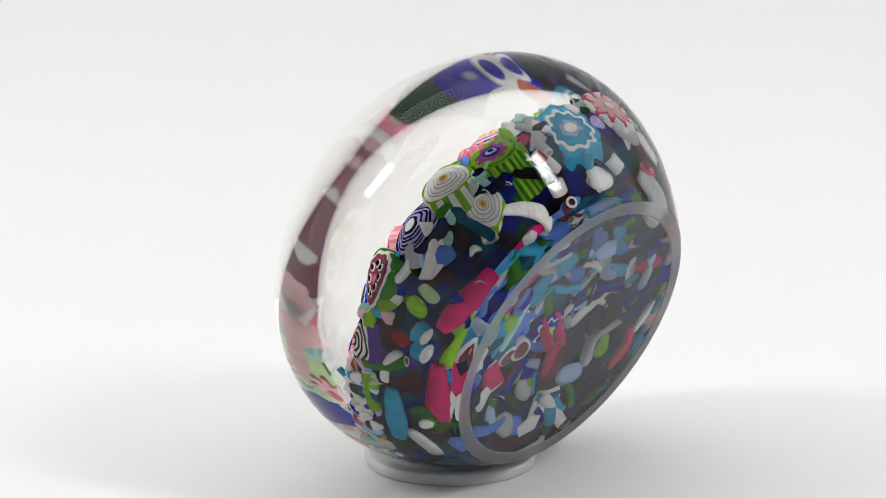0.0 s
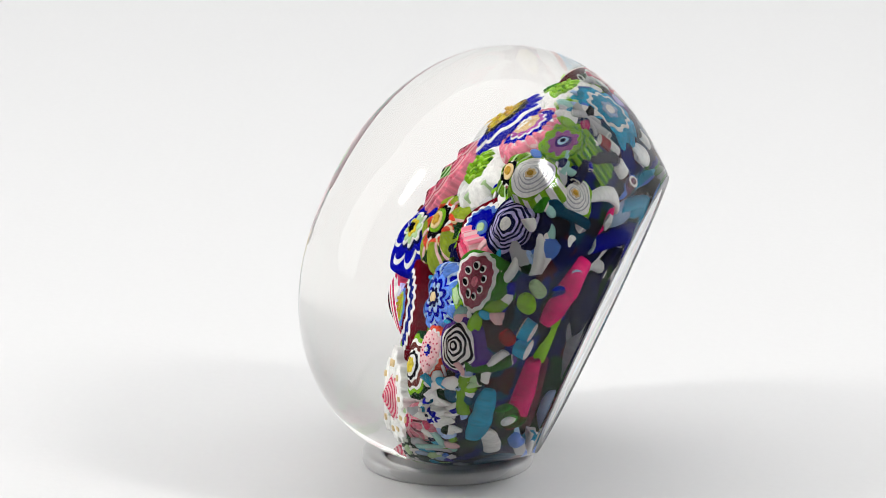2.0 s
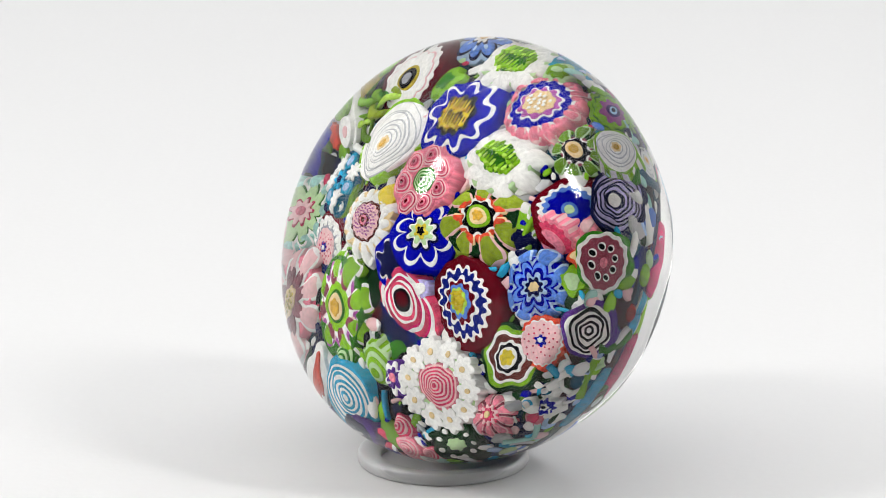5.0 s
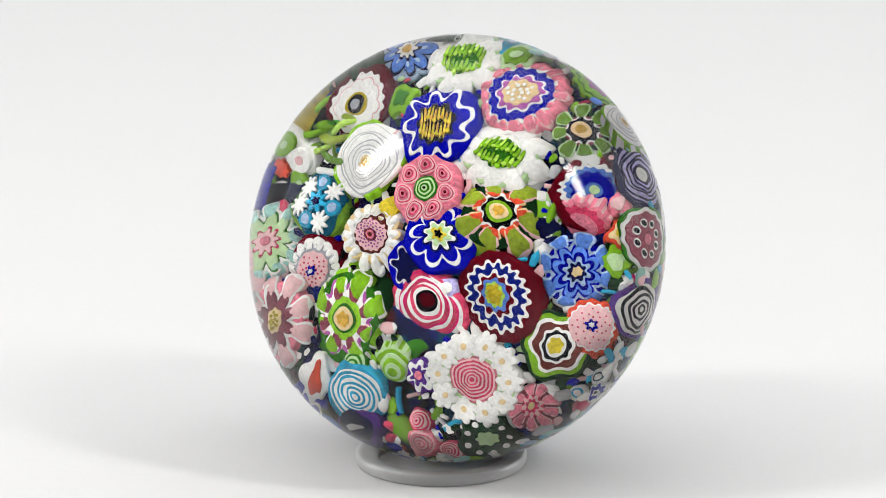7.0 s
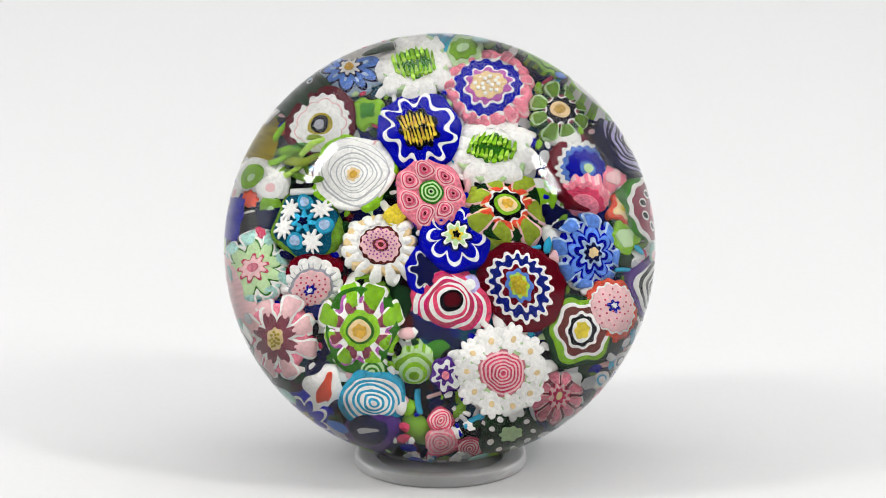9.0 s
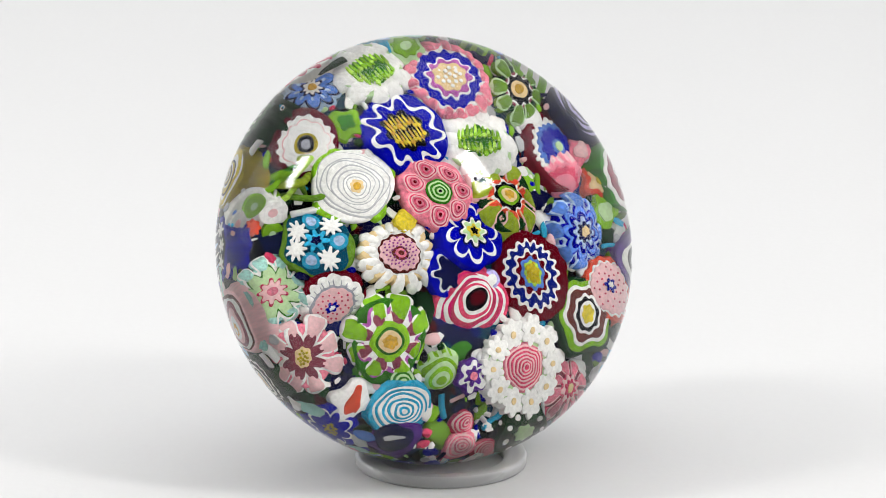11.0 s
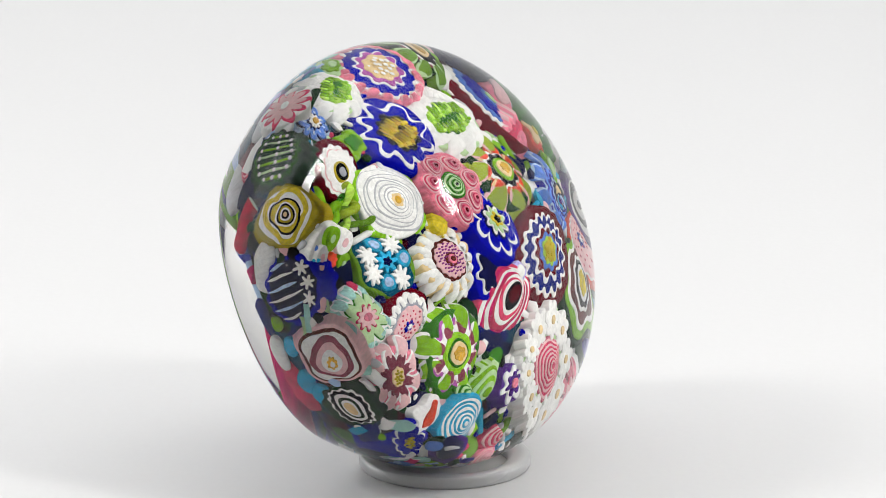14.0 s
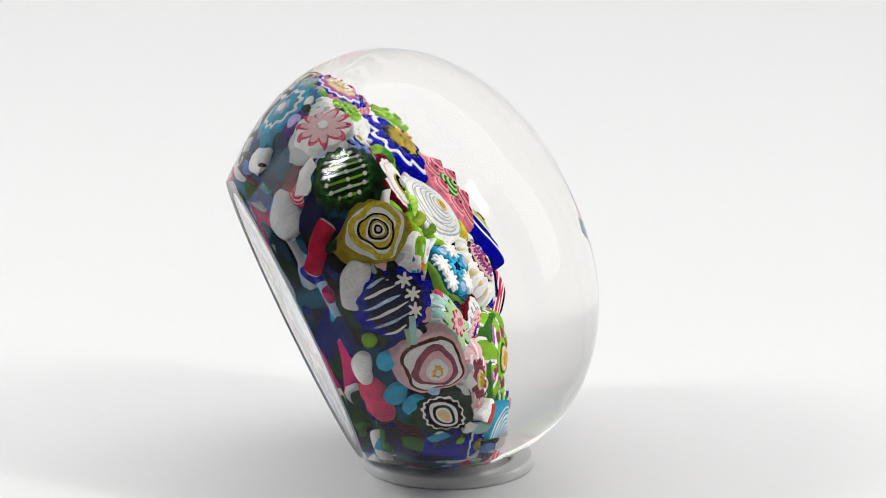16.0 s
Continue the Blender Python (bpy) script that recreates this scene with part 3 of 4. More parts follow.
c = cane("pink spiral cane ringed with white daisies", 0.243, -0.510, 0.207, 0.170, [("outer", 9, 0.03, 0.96, "white"), ("outer", 10, 0.02, 0.9, "palegreen")])
for k in range(10):
    a = k * 2 * math.pi / 10
    p = (0.138 * math.cos(a), 0.138 * math.sin(a))
    layer("daisy", star(7, 0.22, 0.8, twist=k), 0.043, 0.010 + 0.003 * (k % 2), 0.04, "white", c, steps=56, centre=p)
    layer("daisy_eye", star(), 0.011, 0.015 + 0.003 * (k % 2), 0.02, "cream", c, steps=12, centre=p)
for j in range(13):
    layer("spiral", star(6, 0.03, wob=0.03, seed=3), 0.098 - 0.0072 * j, 0.010 + 0.0022 * j, 0.03, ("rose", "blush")[j % 2] if j else "pink", c, steps=48)

c = cane("green, white and brown lobed cane cut across", 0.546, -0.334, 0.171, 0.130, [
    ("outer", 6, 0.08, 1.0, "darkgreen"), ("ring", 6, 0.08, 0.90, "lime"), ("ring", 6, 0.09, 0.76, "white"), ("ring", 6, 0.09, 0.66, "brown"), ("ring", 8, 0.06, 0.48, "white"),
    ("ring", 8, 0.06, 0.40, "black"), ("ring", 0, 0, 0.30, "white"), ("core", 6, 0.1, 0.22, "yellow")])

c = cane("coral cane with white scallops and a dotted face", 0.660, -0.237, 0.138, 0.110, [
    ("outer", 16, 0.03, 1.0, "coral"), ("ring", 18, 0.04, 0.86, "white"), ("core", 18, 0.03, 0.80, "blush"), ("core", 6, 0.2, 0.20, "cobalt"), ("core", 6, 0.2, 0.09, "white")])
rods("dots", 30, 0.078, 0.0040, 0.012, 0.015, "rose", c, 15)

c = cane("small pink flower cane with rose star", 0.457, -0.583, 0.115, 0.092, [
    ("outer", 0, 0, 0.85, "plum"), ("star_ring", 9, 0.2, 0.52, "rose"), ("star", 9, 0.18, 0.42, "blush"), ("star", 8, 0.14, 0.28, "rose"), ("core", 0, 0, 0.15, "cream")])
petals(c, 9, 0.045, 0.108, 0.03, "pink", "blush", seed=7)

c = cane("turquoise cane with a white rolled spiral", -0.260, -0.606, 0.161, 0.113, [("outer", 3, 0.05, 1.0, "turquoise")] + rings(0.88, 0.10, 11, ("white", "turquoise"), "spiral"), lean=(0, -0.15))

c = cane("dark green cane dotted with white", 0.274, -0.725, 0.094, 0.120, [("outer", 5, 0.06, 1.0, "darkgreen"), ("core", 7, 0.10, 0.34, "palegreen")])
for k in range(9):
    a = k * 0.698
    layer("dot", star(0, wob=0.06, seed=k), 0.013, 0.006, 0.02, "white", c, steps=12, centre=(0.083 * math.cos(a), 0.083 * math.sin(a)))

for x, y, z, R, tint in ((0.001, -0.759, 0.104, 0.062, "pink"), (0.001, -0.681, 0.149, 0.050, "rose"), (0.116, -0.782, 0.085, 0.050, "rose")):
    cane("small pink rolled rose cane", x, y, z, R, [("outer", 4, 0.06, 1.0, tint)] + rings(0.86, 0.12, 8, ("blush", tint), "spiral"))
cane("red and white striped glass piece", -0.443, -0.553, 0.134, 0.075, [("outer", 4, 0.15, 1.0, "white"), ("stripe", 3, 0.2, 0.75, "coral", 1.0, 0.5)])
cane("pale green striped cane lying on its side", -0.099, -0.505, 0.229, 0.085, [("outer", 10, 0.06, 1.0, "palegreen")] + rings(0.85, 0.2, 5, ("lime", "palegreen")), lean=(0.1, -0.8), length=2.0, side="lime")
cane("green rolled rose cane", -0.263, -0.508, 0.204, 0.056, [("outer", 5, 0.1, 1.0, "green")] + rings(0.85, 0.2, 5, ("palegreen", "green")))
cane("purple and white pinwheel cane", 0.023, -0.526, 0.224, 0.060, [("outer", 6, 0.1, 1.0, "purple"), ("petals", 6, 0.3, 0.8, "white"), ("petals", 6, 0.3, 0.5, "purple"), ("core", 0, 0, 0.25, "pink")])
cane("cobalt cane with white looped lines", -0.059, -0.131, 0.318, 0.088, [("outer", 5, 0.04, 1.0, "cobalt"), ("petals", 6, 0.25, 0.72, "white"), ("petals", 6, 0.27, 0.62, "navy")])
cane("pale lavender glass bead", 0.121, -0.195, 0.314, 0.038, [("outer", 0, 0, 1.0, "lavender"), ("core", 0, 0, 0.6, "white")])
c = cane("cobalt cane with a white looped star and yellow stamens", -0.530, -0.655, 0.020, 0.125, [
    ("outer", 7, 0.05, 1.0, "cobalt"), ("star_ring", 9, 0.2, 0.72, "white", 0.8), ("star", 9, 0.22, 0.62, "cobalt", 0.8)])
rods("stamens", 14, 0.036, 0.008, 0.015, 0.03, "olive", c, 21)
cane("dark purple glass piece", -0.282, -0.713, 0.100, 0.100, [("outer", 4, 0.12, 1.0, "purple"), ("core", 3, 0.1, 0.7, "navy"), ("streak", 3, 0.2, 0.4, "silver", 1.0, 0.3)])
cane("dark green glass piece", -0.554, 0.357, 0.135, 0.090, [("outer", 5, 0.15, 1.0, "darkgreen"), ("core", 4, 0.2, 0.6, "black")])
strands = random.Random(57)
for k in range(13):
    a, b = strands.uniform(0, 6.28), strands.uniform(0.05, 0.10)
    x, y = -0.555 + strands.uniform(-0.075, 0.075), 0.345 + strands.uniform(-0.075, 0.075)
    dx, dy, lift = b * math.cos(a), b * math.sin(a), strands.uniform(0.0, 0.03)
    heights = [ztop(math.hypot(x + dx * q, y + dy * q)) for q in (-1, 0, 1)]
    bent_rod("glass_strand", [(x - dx, y - dy, heights[0] - 0.03), (x + 0.3 * dy, y - 0.3 * dx, heights[1] - 0.015 + lift), (x + dx, y + dy, heights[2] - 0.035)],
             strands.uniform(0.012, 0.020), ("lime", "leaf", "spring", "green", "lime", "moss", "coral")[k % 7], flat=0.7, n=8)
cane("pale lime striped cane", 0.090, 0.747, 0.108, 0.066, [("outer", 8, 0.08, 1.0, "palegreen"), ("core", 8, 0.08, 0.7, "lime"), ("core", 0, 0, 0.3, "palegreen")])
c = cane("pale blue flower cane with navy outlines", -0.329, 0.680, 0.106, 0.105, [
    ("petals", 9, 0.12, 1.05, "paleblue", 0.5), ("petals", 9, 0.24, 0.86, "navy", 0.8), ("petals", 9, 0.26, 0.76, "sky", 0.8), ("star", 9, 0.2, 0.42, "navy"), ("star", 9, 0.18, 0.34, "white"), ("core", 0, 0, 0.18, "gold")])
petals(c, 9, 0.05, 0.118, 0.03, "paleblue", "sky", seed=10)
cane("small coral glass piece with a cream heart", 0.700, 0.150, 0.128, 0.058, [("outer", 5, 0.12, 1.0, "coral"), ("petals", 5, 0.15, 0.7, "cream"), ("core", 0, 0, 0.3, "yellow")])
cane("small pale green glass leaf", 0.700, 0.035, 0.125, 0.055, [("outer", 4, 0.2, 1.0, "lime"), ("core", 3, 0.15, 0.6, "palegreen")])
cane("small rose glass piece", 0.655, 0.265, 0.122, 0.050, [("outer", 5, 0.15, 1.0, "pink"), ("core", 3, 0.15, 0.55, "blush")])
cane("yellow glass bead", -0.187, 0.097, 0.317, 0.045, [("outer", 4, 0.1, 1.0, "yellow")])
cane("lime green glass piece", -0.278, 0.518, 0.197, 0.058, [("outer", 4, 0.2, 1.0, "lime"), ("core", 4, 0.2, 0.5, "green")])

# ---- the canes round the rim ----
c = cane("lime striped cane with a mauve flower and blue eye", 0.415, 0.755, 0.0, 0.128, [
    ("outer", 14, 0.05, 1.0, "lime"), ("ring", 14, 0.04, 0.86, "green"), ("ring", 14, 0.04, 0.80, "lime"), ("petals", 8, 0.12, 0.58, "mauve"), ("ring", 0, 0, 0.34, "purple"), ("core", 0, 0, 0.22, "paleblue"), ("core", 0, 0, 0.12, "navy")],
    out=0.6, length=1.7, flare=0.95, side="green")
for lab, x, y, z, R, o in (("white rose cane with a gold centre on lime", 0.610, 0.626, 0.043, 0.115, 0.6), ("smaller white rose cane with a gold centre", 0.570, 0.626, -0.150, 0.085, -0.3)):
    cane(lab, x, y, z, R, [("outer", 5, 0.05, 1.06, "lime")] + rings(0.98, 0.3, 9, ("white", "silver"), thin=0.28) + [("core", 6, 0.1, 0.24, "cream"), ("core", 0, 0, 0.14, "gold")], out=o, length=1.5, side="white")
cane("navy cane with pale rolled spiral lines", 0.720, 0.422, 0.030, 0.142, [("outer", 6, 0.04, 1.03, "navy")] + rings(0.90, 0.30, 10, ("lavender", "navy"), "spiral", 6, 0.04) + [("core", 0, 0, 0.2, "white")], out=0.70, length=1.7, flare=0.92, spin=0, shift=(-0.05, 0.25))
c = cane("plum cane with white edge and black seeds on green", 0.815, 0.160, 0.063, 0.138, [
    ("outer", 5, 0.05, 0.98, "green"), ("ring", 12, 0.03, 0.92, "white"), ("core", 12, 0.03, 0.80, "plum")], out=0.85, length=1.3, flare=0.95)
for k in range(8):
    a, rr = k * 0.785, 0.066
    layer("seed", star(), 0.019, 0.016, 0.02, "white", c, steps=16, centre=(rr * math.cos(a), rr * math.sin(a)))
    layer("seed", star(squash=1.4), 0.011, 0.019, 0.02, "black", c, steps=16, centre=(rr * math.cos(a), rr * math.sin(a)))
layer("core", star(), 0.022, 0.016, 0.02, "pink", c, steps=16)
cane("purple cane with white and black hexagonal rings", 0.835, -0.137, 0.036, 0.122, [("outer", 6, 0.03, 1.05, "purple")] + rings(0.90, 0.10, 9, ("white", "black"), "ring", 6, 0.03), out=0.72, length=1.7, flare=0.92)
for x, y, z, R, tint in ((0.626, -0.509, 0.074, 0.040, "turquoise"), (0.708, -0.434, 0.059, 0.042, "teal")):
    cane("white bead with a blue curl", x, y, z, R, [("outer", 0, 0, 1.0, "white"), ("curl", 0, 0, 0.62, tint), ("core", 0, 0, 0.42, "white")])
cane("tiny cobalt flower cane", 0.717, -0.513, 0.024, 0.050, [("outer", 7, 0.12, 1.0, "white"), ("petals", 7, 0.15, 0.85, "cobalt"), ("core", 5, 0.2, 0.4, "white"), ("core", 0, 0, 0.2, "navy")], out=0.7)
cane("pink glass tube piece", 0.655, -0.573, 0.032, 0.050, [("outer", 0, 0, 1.0, "pink"), ("core", 0, 0, 0.6, "rose")], out=0.7)
c = cane("turquoise and white fan striped cane", 0.046, 0.870, -0.090, 0.140, [("outer", 10, 0.08, 1.0, "turquoise"), ("petals", 10, 0.08, 0.80, "white"), ("petals", 10, 0.08, 0.66, "turquoise"), ("petals", 6, 0.1, 0.35, "paleblue"), ("core", 0, 0, 0.2, "white")], out=-0.15, length=1.0)
cane("violet glass piece", -0.134, 0.865, -0.090, 0.075, [("outer", 4, 0.15, 1.0, "purple"), ("core", 3, 0.1, 0.5, "lavender")], out=-0.15)
cane("white cane with a rose red daisy on its face", -0.306, 0.830, 0.000, 0.132, [
    ("outer", 7, 0.04, 1.0, "white"), ("petals", 10, 0.28, 0.80, "rose", 0.9), ("petals", 10, 0.3, 0.66, "blush", 0.9), ("core", 0, 0, 0.28, "blush"), ("core", 0, 0, 0.2, "white")], out=0.25, length=1.2)
c = cane("dark green cane with pale ridged stripes and white dots", -0.590, 0.690, -0.030, 0.145, [("outer", 16, 0.05, 1.0, "darkgreen"), ("ring", 16, 0.06, 0.88, "green"), ("ring", 16, 0.05, 0.80, "darkgreen")], out=0.0, length=1.1, spin=75)
for k in range(7):
    yy = -0.105 + 0.035 * k
    w = math.sqrt(max(0.118 ** 2 - yy ** 2, 0.0004))
    layer("stripe", star(squash=0.045 / 1.0 * 0.13 / w), w, 0.017, 0.02, "palegreen" if k % 2 else "lime", c, steps=28, centre=(0, yy))
    for j in (-1, 0.1, 1):
        layer("dot", star(), 0.009, 0.021, 0.02, "white", c, steps=10, centre=(j * w * 0.8, yy))
cane("olive yellow cane with white and black contour lines", -0.775, 0.455, -0.028, 0.138, [("outer", 4, 0.05, 1.08, "olive"), ("ring", 3, 0.08, 0.96, "white"), ("ring", 3, 0.09, 0.88, "yellow"), ("ring", 3, 0.12, 0.70, "white"), ("ring", 3, 0.13, 0.63, "black"),
     ("ring", 3, 0.14, 0.56, "yellow"), ("ring", 0, 0, 0.44, "white"), ("ring", 0, 0, 0.37, "black"), ("ring", 0, 0, 0.30, "olive"), ("ring", 0, 0, 0.22, "white"), ("core", 0, 0, 0.15, "black"), ("core", 0, 0, 0.08, "cream")], out=0.05, length=1.1)
c = cane("cobalt cane striped white with white stars", -0.865, 0.158, -0.090, 0.145, [("outer", 14, 0.04, 1.0, "cobalt"), ("core", 10, 0.03, 0.86, "navy")], out=-0.15, length=1.0, spin=90)
for k in range(6):
    yy = -0.110 + 0.044 * k
    w = math.sqrt(max(0.135 ** 2 - yy ** 2, 0.0004))
    layer("stripe", star(squash=0.085 * 0.13 / w, wob=0.14, seed=k), w * 0.66, 0.008, 0.02, "paleblue" if k % 2 else "white", c, steps=28, centre=(-0.045, yy))
for p in ((0.075, 0.07), (0.09, 0.0), (0.07, -0.07)):
    layer("star", star(6, 0.4), 0.026, 0.010, 0.02, "white", c, steps=48, centre=p)
c = cane("mauve and brown folded rose cane with white eye", -0.885, -0.171, -0.045, 0.145, [("outer", 4, 0.08, 1.0, "blush"), ("petal", 4, 0.08, 0.90, "brown"), ("petal", 4, 0.09, 0.82, "white"), ("petal", 3, 0.08, 0.68, "plum"), ("petal", 3, 0.06, 0.52, "blush"),
     ("core", 0, 0, 0.36, "white"), ("core", 7, 0.1, 0.20, "gold"), ("core", 0, 0, 0.10, "white")], out=-0.05, length=1.0, shift=(0.25, -0.15))
cane("dark green lobed cane with white rings and cream centre", -0.770, -0.430, -0.085, 0.145, [("outer", 9, 0.06, 0.90, "darkgreen"), ("ring", 14, 0.05, 0.80, "white", 1.0, 0.75), ("ring", 14, 0.05, 0.72, "black", 1.0, 0.75), ("ring", 0, 0, 0.58, "white", 1.0, 0.7),
     ("ring", 0, 0, 0.45, "darkgreen", 1.0, 0.7), ("ring", 0, 0, 0.35, "white", 1.0, 0.65), ("core", 0, 0, 0.26, "cream", 1.0, 0.6)], out=-0.15, length=1.0)


cane("small pink rolled rose cane on the flank", -0.385, 0.635, -0.205, 0.070, [("outer", 4, 0.06, 1.0, "rose")] + rings(0.86, 0.12, 8, ("blush", "rose"), "spiral"), out=-0.5, length=0.8)
cane("cobalt flower cane seen from below", -0.09, -0.13, -0.01, 0.095, [("outer", 7, 0.10, 1.0, "cobalt"), ("petals", 7, 0.2, 0.82, "white"), ("petals", 7, 0.2, 0.70, "cobalt"), ("core", 5, 0.15, 0.36, "spring")], out=-1.45, length=0.5)


# ---- broken glass pieces between, beside and under the canes ----
def chip_mesh(kind, tint, seed):
    rng = random.Random(seed)
    verts, faces = [], []
    if kind == "shard":
        bm = bmesh.new()
        bmesh.ops.create_icosphere(bm, subdivisions=1, radius=1.0)
        for v in bm.verts:
            v.co = Vector((v.co.x * 1.3, v.co.y * 0.75, v.co.z * 0.5)) * rng.uniform(0.7, 1.15)
    elif kind == "pebble":
        bm = bmesh.new()
        bmesh.ops.create_icosphere(bm, subdivisions=2, radius=1.0)
        for v in bm.verts:
            w = 1 + 0.25 * noise.noise(v.co * 1.2 + Vector((seed, 0, 0)))
            v.co = Vector((v.co.x * 1.2 * w, v.co.y * 0.8 * w, v.co.z * 0.45))
    else:
        bm = bmesh.new()
        n, bend = 10, rng.uniform(-0.35, 0.35)
        runs = [(-1.6, 1.0), (-0.8, 1.0), (0.0, 1.0), (0.8, 1.0), (1.55, 1.0), (1.6, 0.9)]
        if kind == "tube":
            runs += [(1.6, 0.6), (1.0, 0.55)]
        else:
            runs += [(1.75, 0.5)]
        loops = []
        for x, r in runs:
            loops.append([bm.verts.new((x, bend * x * x * 0.5 + 0.42 * r * math.cos(k * 2 * math.pi / n), 0.42 * r * math.sin(k * 2 * math.pi / n))) for k in range(n)])
        for a, b in zip(loops, loops[1:]):
            for k in range(n):
                bm.faces.new((a[k], a[(k + 1) % n], b[(k + 1) % n], b[k]))
        bm.faces.new(loops[0][::-1])
        bm.faces.new(loops[-1])
    me = bpy.data.meshes.new("glass_chip")
    bm.to_mesh(me)
    bm.free()
    me.materials.append(CLEAR[tint] if tint in ("maroon", "plum") else TINT[tint])
    if kind == "tube":
        me.materials.append(TINT["white"])
        for p in me.polygons:
            if p.center.x > 1.3:
                p.material_index = 1
    me.polygons.foreach_set("use_smooth", [kind != "shard"] * len(me.polygons))
    return me


CHIP = {}


def chip(kind, tint, x, y, z, size, n, spin):
    key = (kind, tint)
    if key not in CHIP:
        CHIP[key] = chip_mesh(kind, tint, len(CHIP) + 3)
    ob = new({"shard": "glass_shard", "pebble": "glass_drop", "rod": "glass_rod", "tube": "glass_tube"}[kind], CHIP[key])
    ob.parent = weight
    ob.cycles.is_caustics_receiver = True
    q = Vector(n).normalized().to_track_quat("Z", "Y").to_matrix().to_4x4()
    ob.matrix_local = Matrix.Translation(Vector((x, y, z)) * U) @ q @ pose(0, 0, 0, 0, 0, spin) @ Matrix.Scale(size * U, 4)
    return ob


# mostly black, navy and dark green: the gaps' darkness is put into the colour
GAP = ("white", "white", "green", "darkgreen", "cobalt", "navy", "black", "darkgreen", "leaf", "maroon", "darkgreen", "black", "navy", "lime", "white", "black", "silver", "magenta", "navy", "black")
UNDER = ("white", "white", "white", "white", "silver", "silver", "silver", "paleblue", "paleblue", "turquoise", "sky", "turquoise", "turquoise", "sky", "cobalt", "cobalt", "royal", "teal", "teal", "royal", "lime", "green", "magenta", "navy", "plum", "mint")
SPLINTER = ("white", "white", "palegreen", "lime", "white", "blush", "silver", "black", "darkgreen", "navy", "turquoise", "leaf", "rose", "cobalt", "white")
FLANK = ("white", "white", "white", "paleblue", "turquoise", "mint", "palegreen", "silver", "sky", "lime", "white", "blush", "cobalt", "darkgreen")

DEEP = ("teal", "navy", "darkgreen", "maroon", "maroon", "green", "black", "darkgreen", "white", "plum", "navy", "navy")


def scatter_chips():
    rng = random.Random(21)
    for i in range(520):                                # in the gaps over the cushion
        r, a = 0.88 * math.sqrt(rng.random()), rng.uniform(0, 6.283)
        x, y = r * math.cos(a), r * math.sin(a)
        if any(math.hypot(x - cx, y - cy) < 0.86 * cr for cx, cy, cz, cr in CANES):
            continue
        chip(rng.choice(("shard", "pebble", "pebble")), rng.choice(GAP), x, y, ztop(r) - 0.050 - rng.uniform(0, 0.02), rng.uniform(0.03, 0.065), (0.8 * x, 0.8 * y, 1), rng.uniform(0, 360))
    for i in range(1500):                               # fine splinters filling what is left between the canes
        r, a = 0.84 * math.sqrt(rng.random()), rng.uniform(0, 6.283)
        x, y = r * math.cos(a), r * math.sin(a)
        if rng.random() > 0.25 + 0.75 * min(1.0, r / 0.6) or any(math.hypot(x - cx, y - cy) < 0.93 * cr for cx, cy, cz, cr in CANES):
            continue
        chip(rng.choice(("shard", "shard", "pebble", "rod")), rng.choice(SPLINTER), x, y, ztop(r) - 0.028 - rng.uniform(0, 0.02), rng.uniform(0.014, 0.034),
             (0.8 * x + rng.uniform(-0.3, 0.3), 0.8 * y + rng.uniform(-0.3, 0.3), 1), rng.uniform(0, 360))
    for i in range(420):                                # small pale pieces packed between the canes of the flank
        z, a = rng.uniform(-0.13, 0.10), rng.uniform(0, 6.283)
        r = float(np.interp(z, [-0.17, -0.10, -0.05, 0.0, 0.05, 0.10], [0.835, 0.875, 0.885, 0.875, 0.845, 0.775]))
        x, y = r * math.cos(a), r * math.sin(a)
        if any(math.dist((x, y, z), (cx, cy, cz)) < 0.92 * cr for cx, cy, cz, cr in CANES) or any(math.dist((x, y, z), p[:3]) < p[3] + 0.02 for p in LAID):
            continue
        chip(rng.choice(("shard", "pebble", "pebble", "tube")), rng.choice(FLANK), x, y, z, rng.uniform(0.022, 0.048), (x, y, 0.9 * z), rng.uniform(0, 360))
    for i in range(190):                                # round the skirt
        u, a = rng.random(), rng.uniform(0, 6.283)
        z = -0.05 - 0.23 * u
        if u > 0.45 and rng.random() < 0.65:           # bare dark glass shows near the base
            continue
        r = float(np.interp(z, [-0.28, -0.225, -0.16, -0.10, -0.05], [0.64, 0.74, 0.845, 0.875, 0.87]))
        x, y = r * math.cos(a), r * math.sin(a)
        if any(math.dist((x, y, z), (cx, cy, cz)) < 1.05 * cr for cx, cy, cz, cr in CANES) or any(math.dist((x, y, z), p[:3]) < p[3] + 0.035 for p in LAID):
            continue
        chip(rng.choice(("shard", "pebble", "pebble", "rod")) if u > 0.45 else rng.choice(("shard", "pebble", "pebble", "shard", "tube")), rng.choice(DEEP if u > 0.45 else UNDER), x, y, z, rng.uniform(0.035, 0.080) * (1.2 if u > 0.45 else 1.0), (x, y, -0.9 * u * r), rng.uniform(0, 360))
    for i in range(240):                                # hanging under the cushion
        r, a = 0.60 * math.sqrt(rng.random()), rng.uniform(0, 6.283)
        x, y = r * math.cos(a), r * math.sin(a)
        z = float(np.interp(r, [0, 0.15, 0.30, 0.46, 0.56, 0.62], [0.06, 0.05, 0.02, -0.08, -0.22, -0.275])) - rng.uniform(0.0, 0.03)
        if any(math.dist((x, y, z), p[:3]) < p[3] + 0.02 for p in LAID):
            continue
        chip(rng.choice(("shard", "pebble", "pebble", "tube", "rod")), rng.choice(UNDER), x, y, z, rng.uniform(0.034, 0.085), (-x, -y, -0.5 - r), rng.uniform(0, 360))


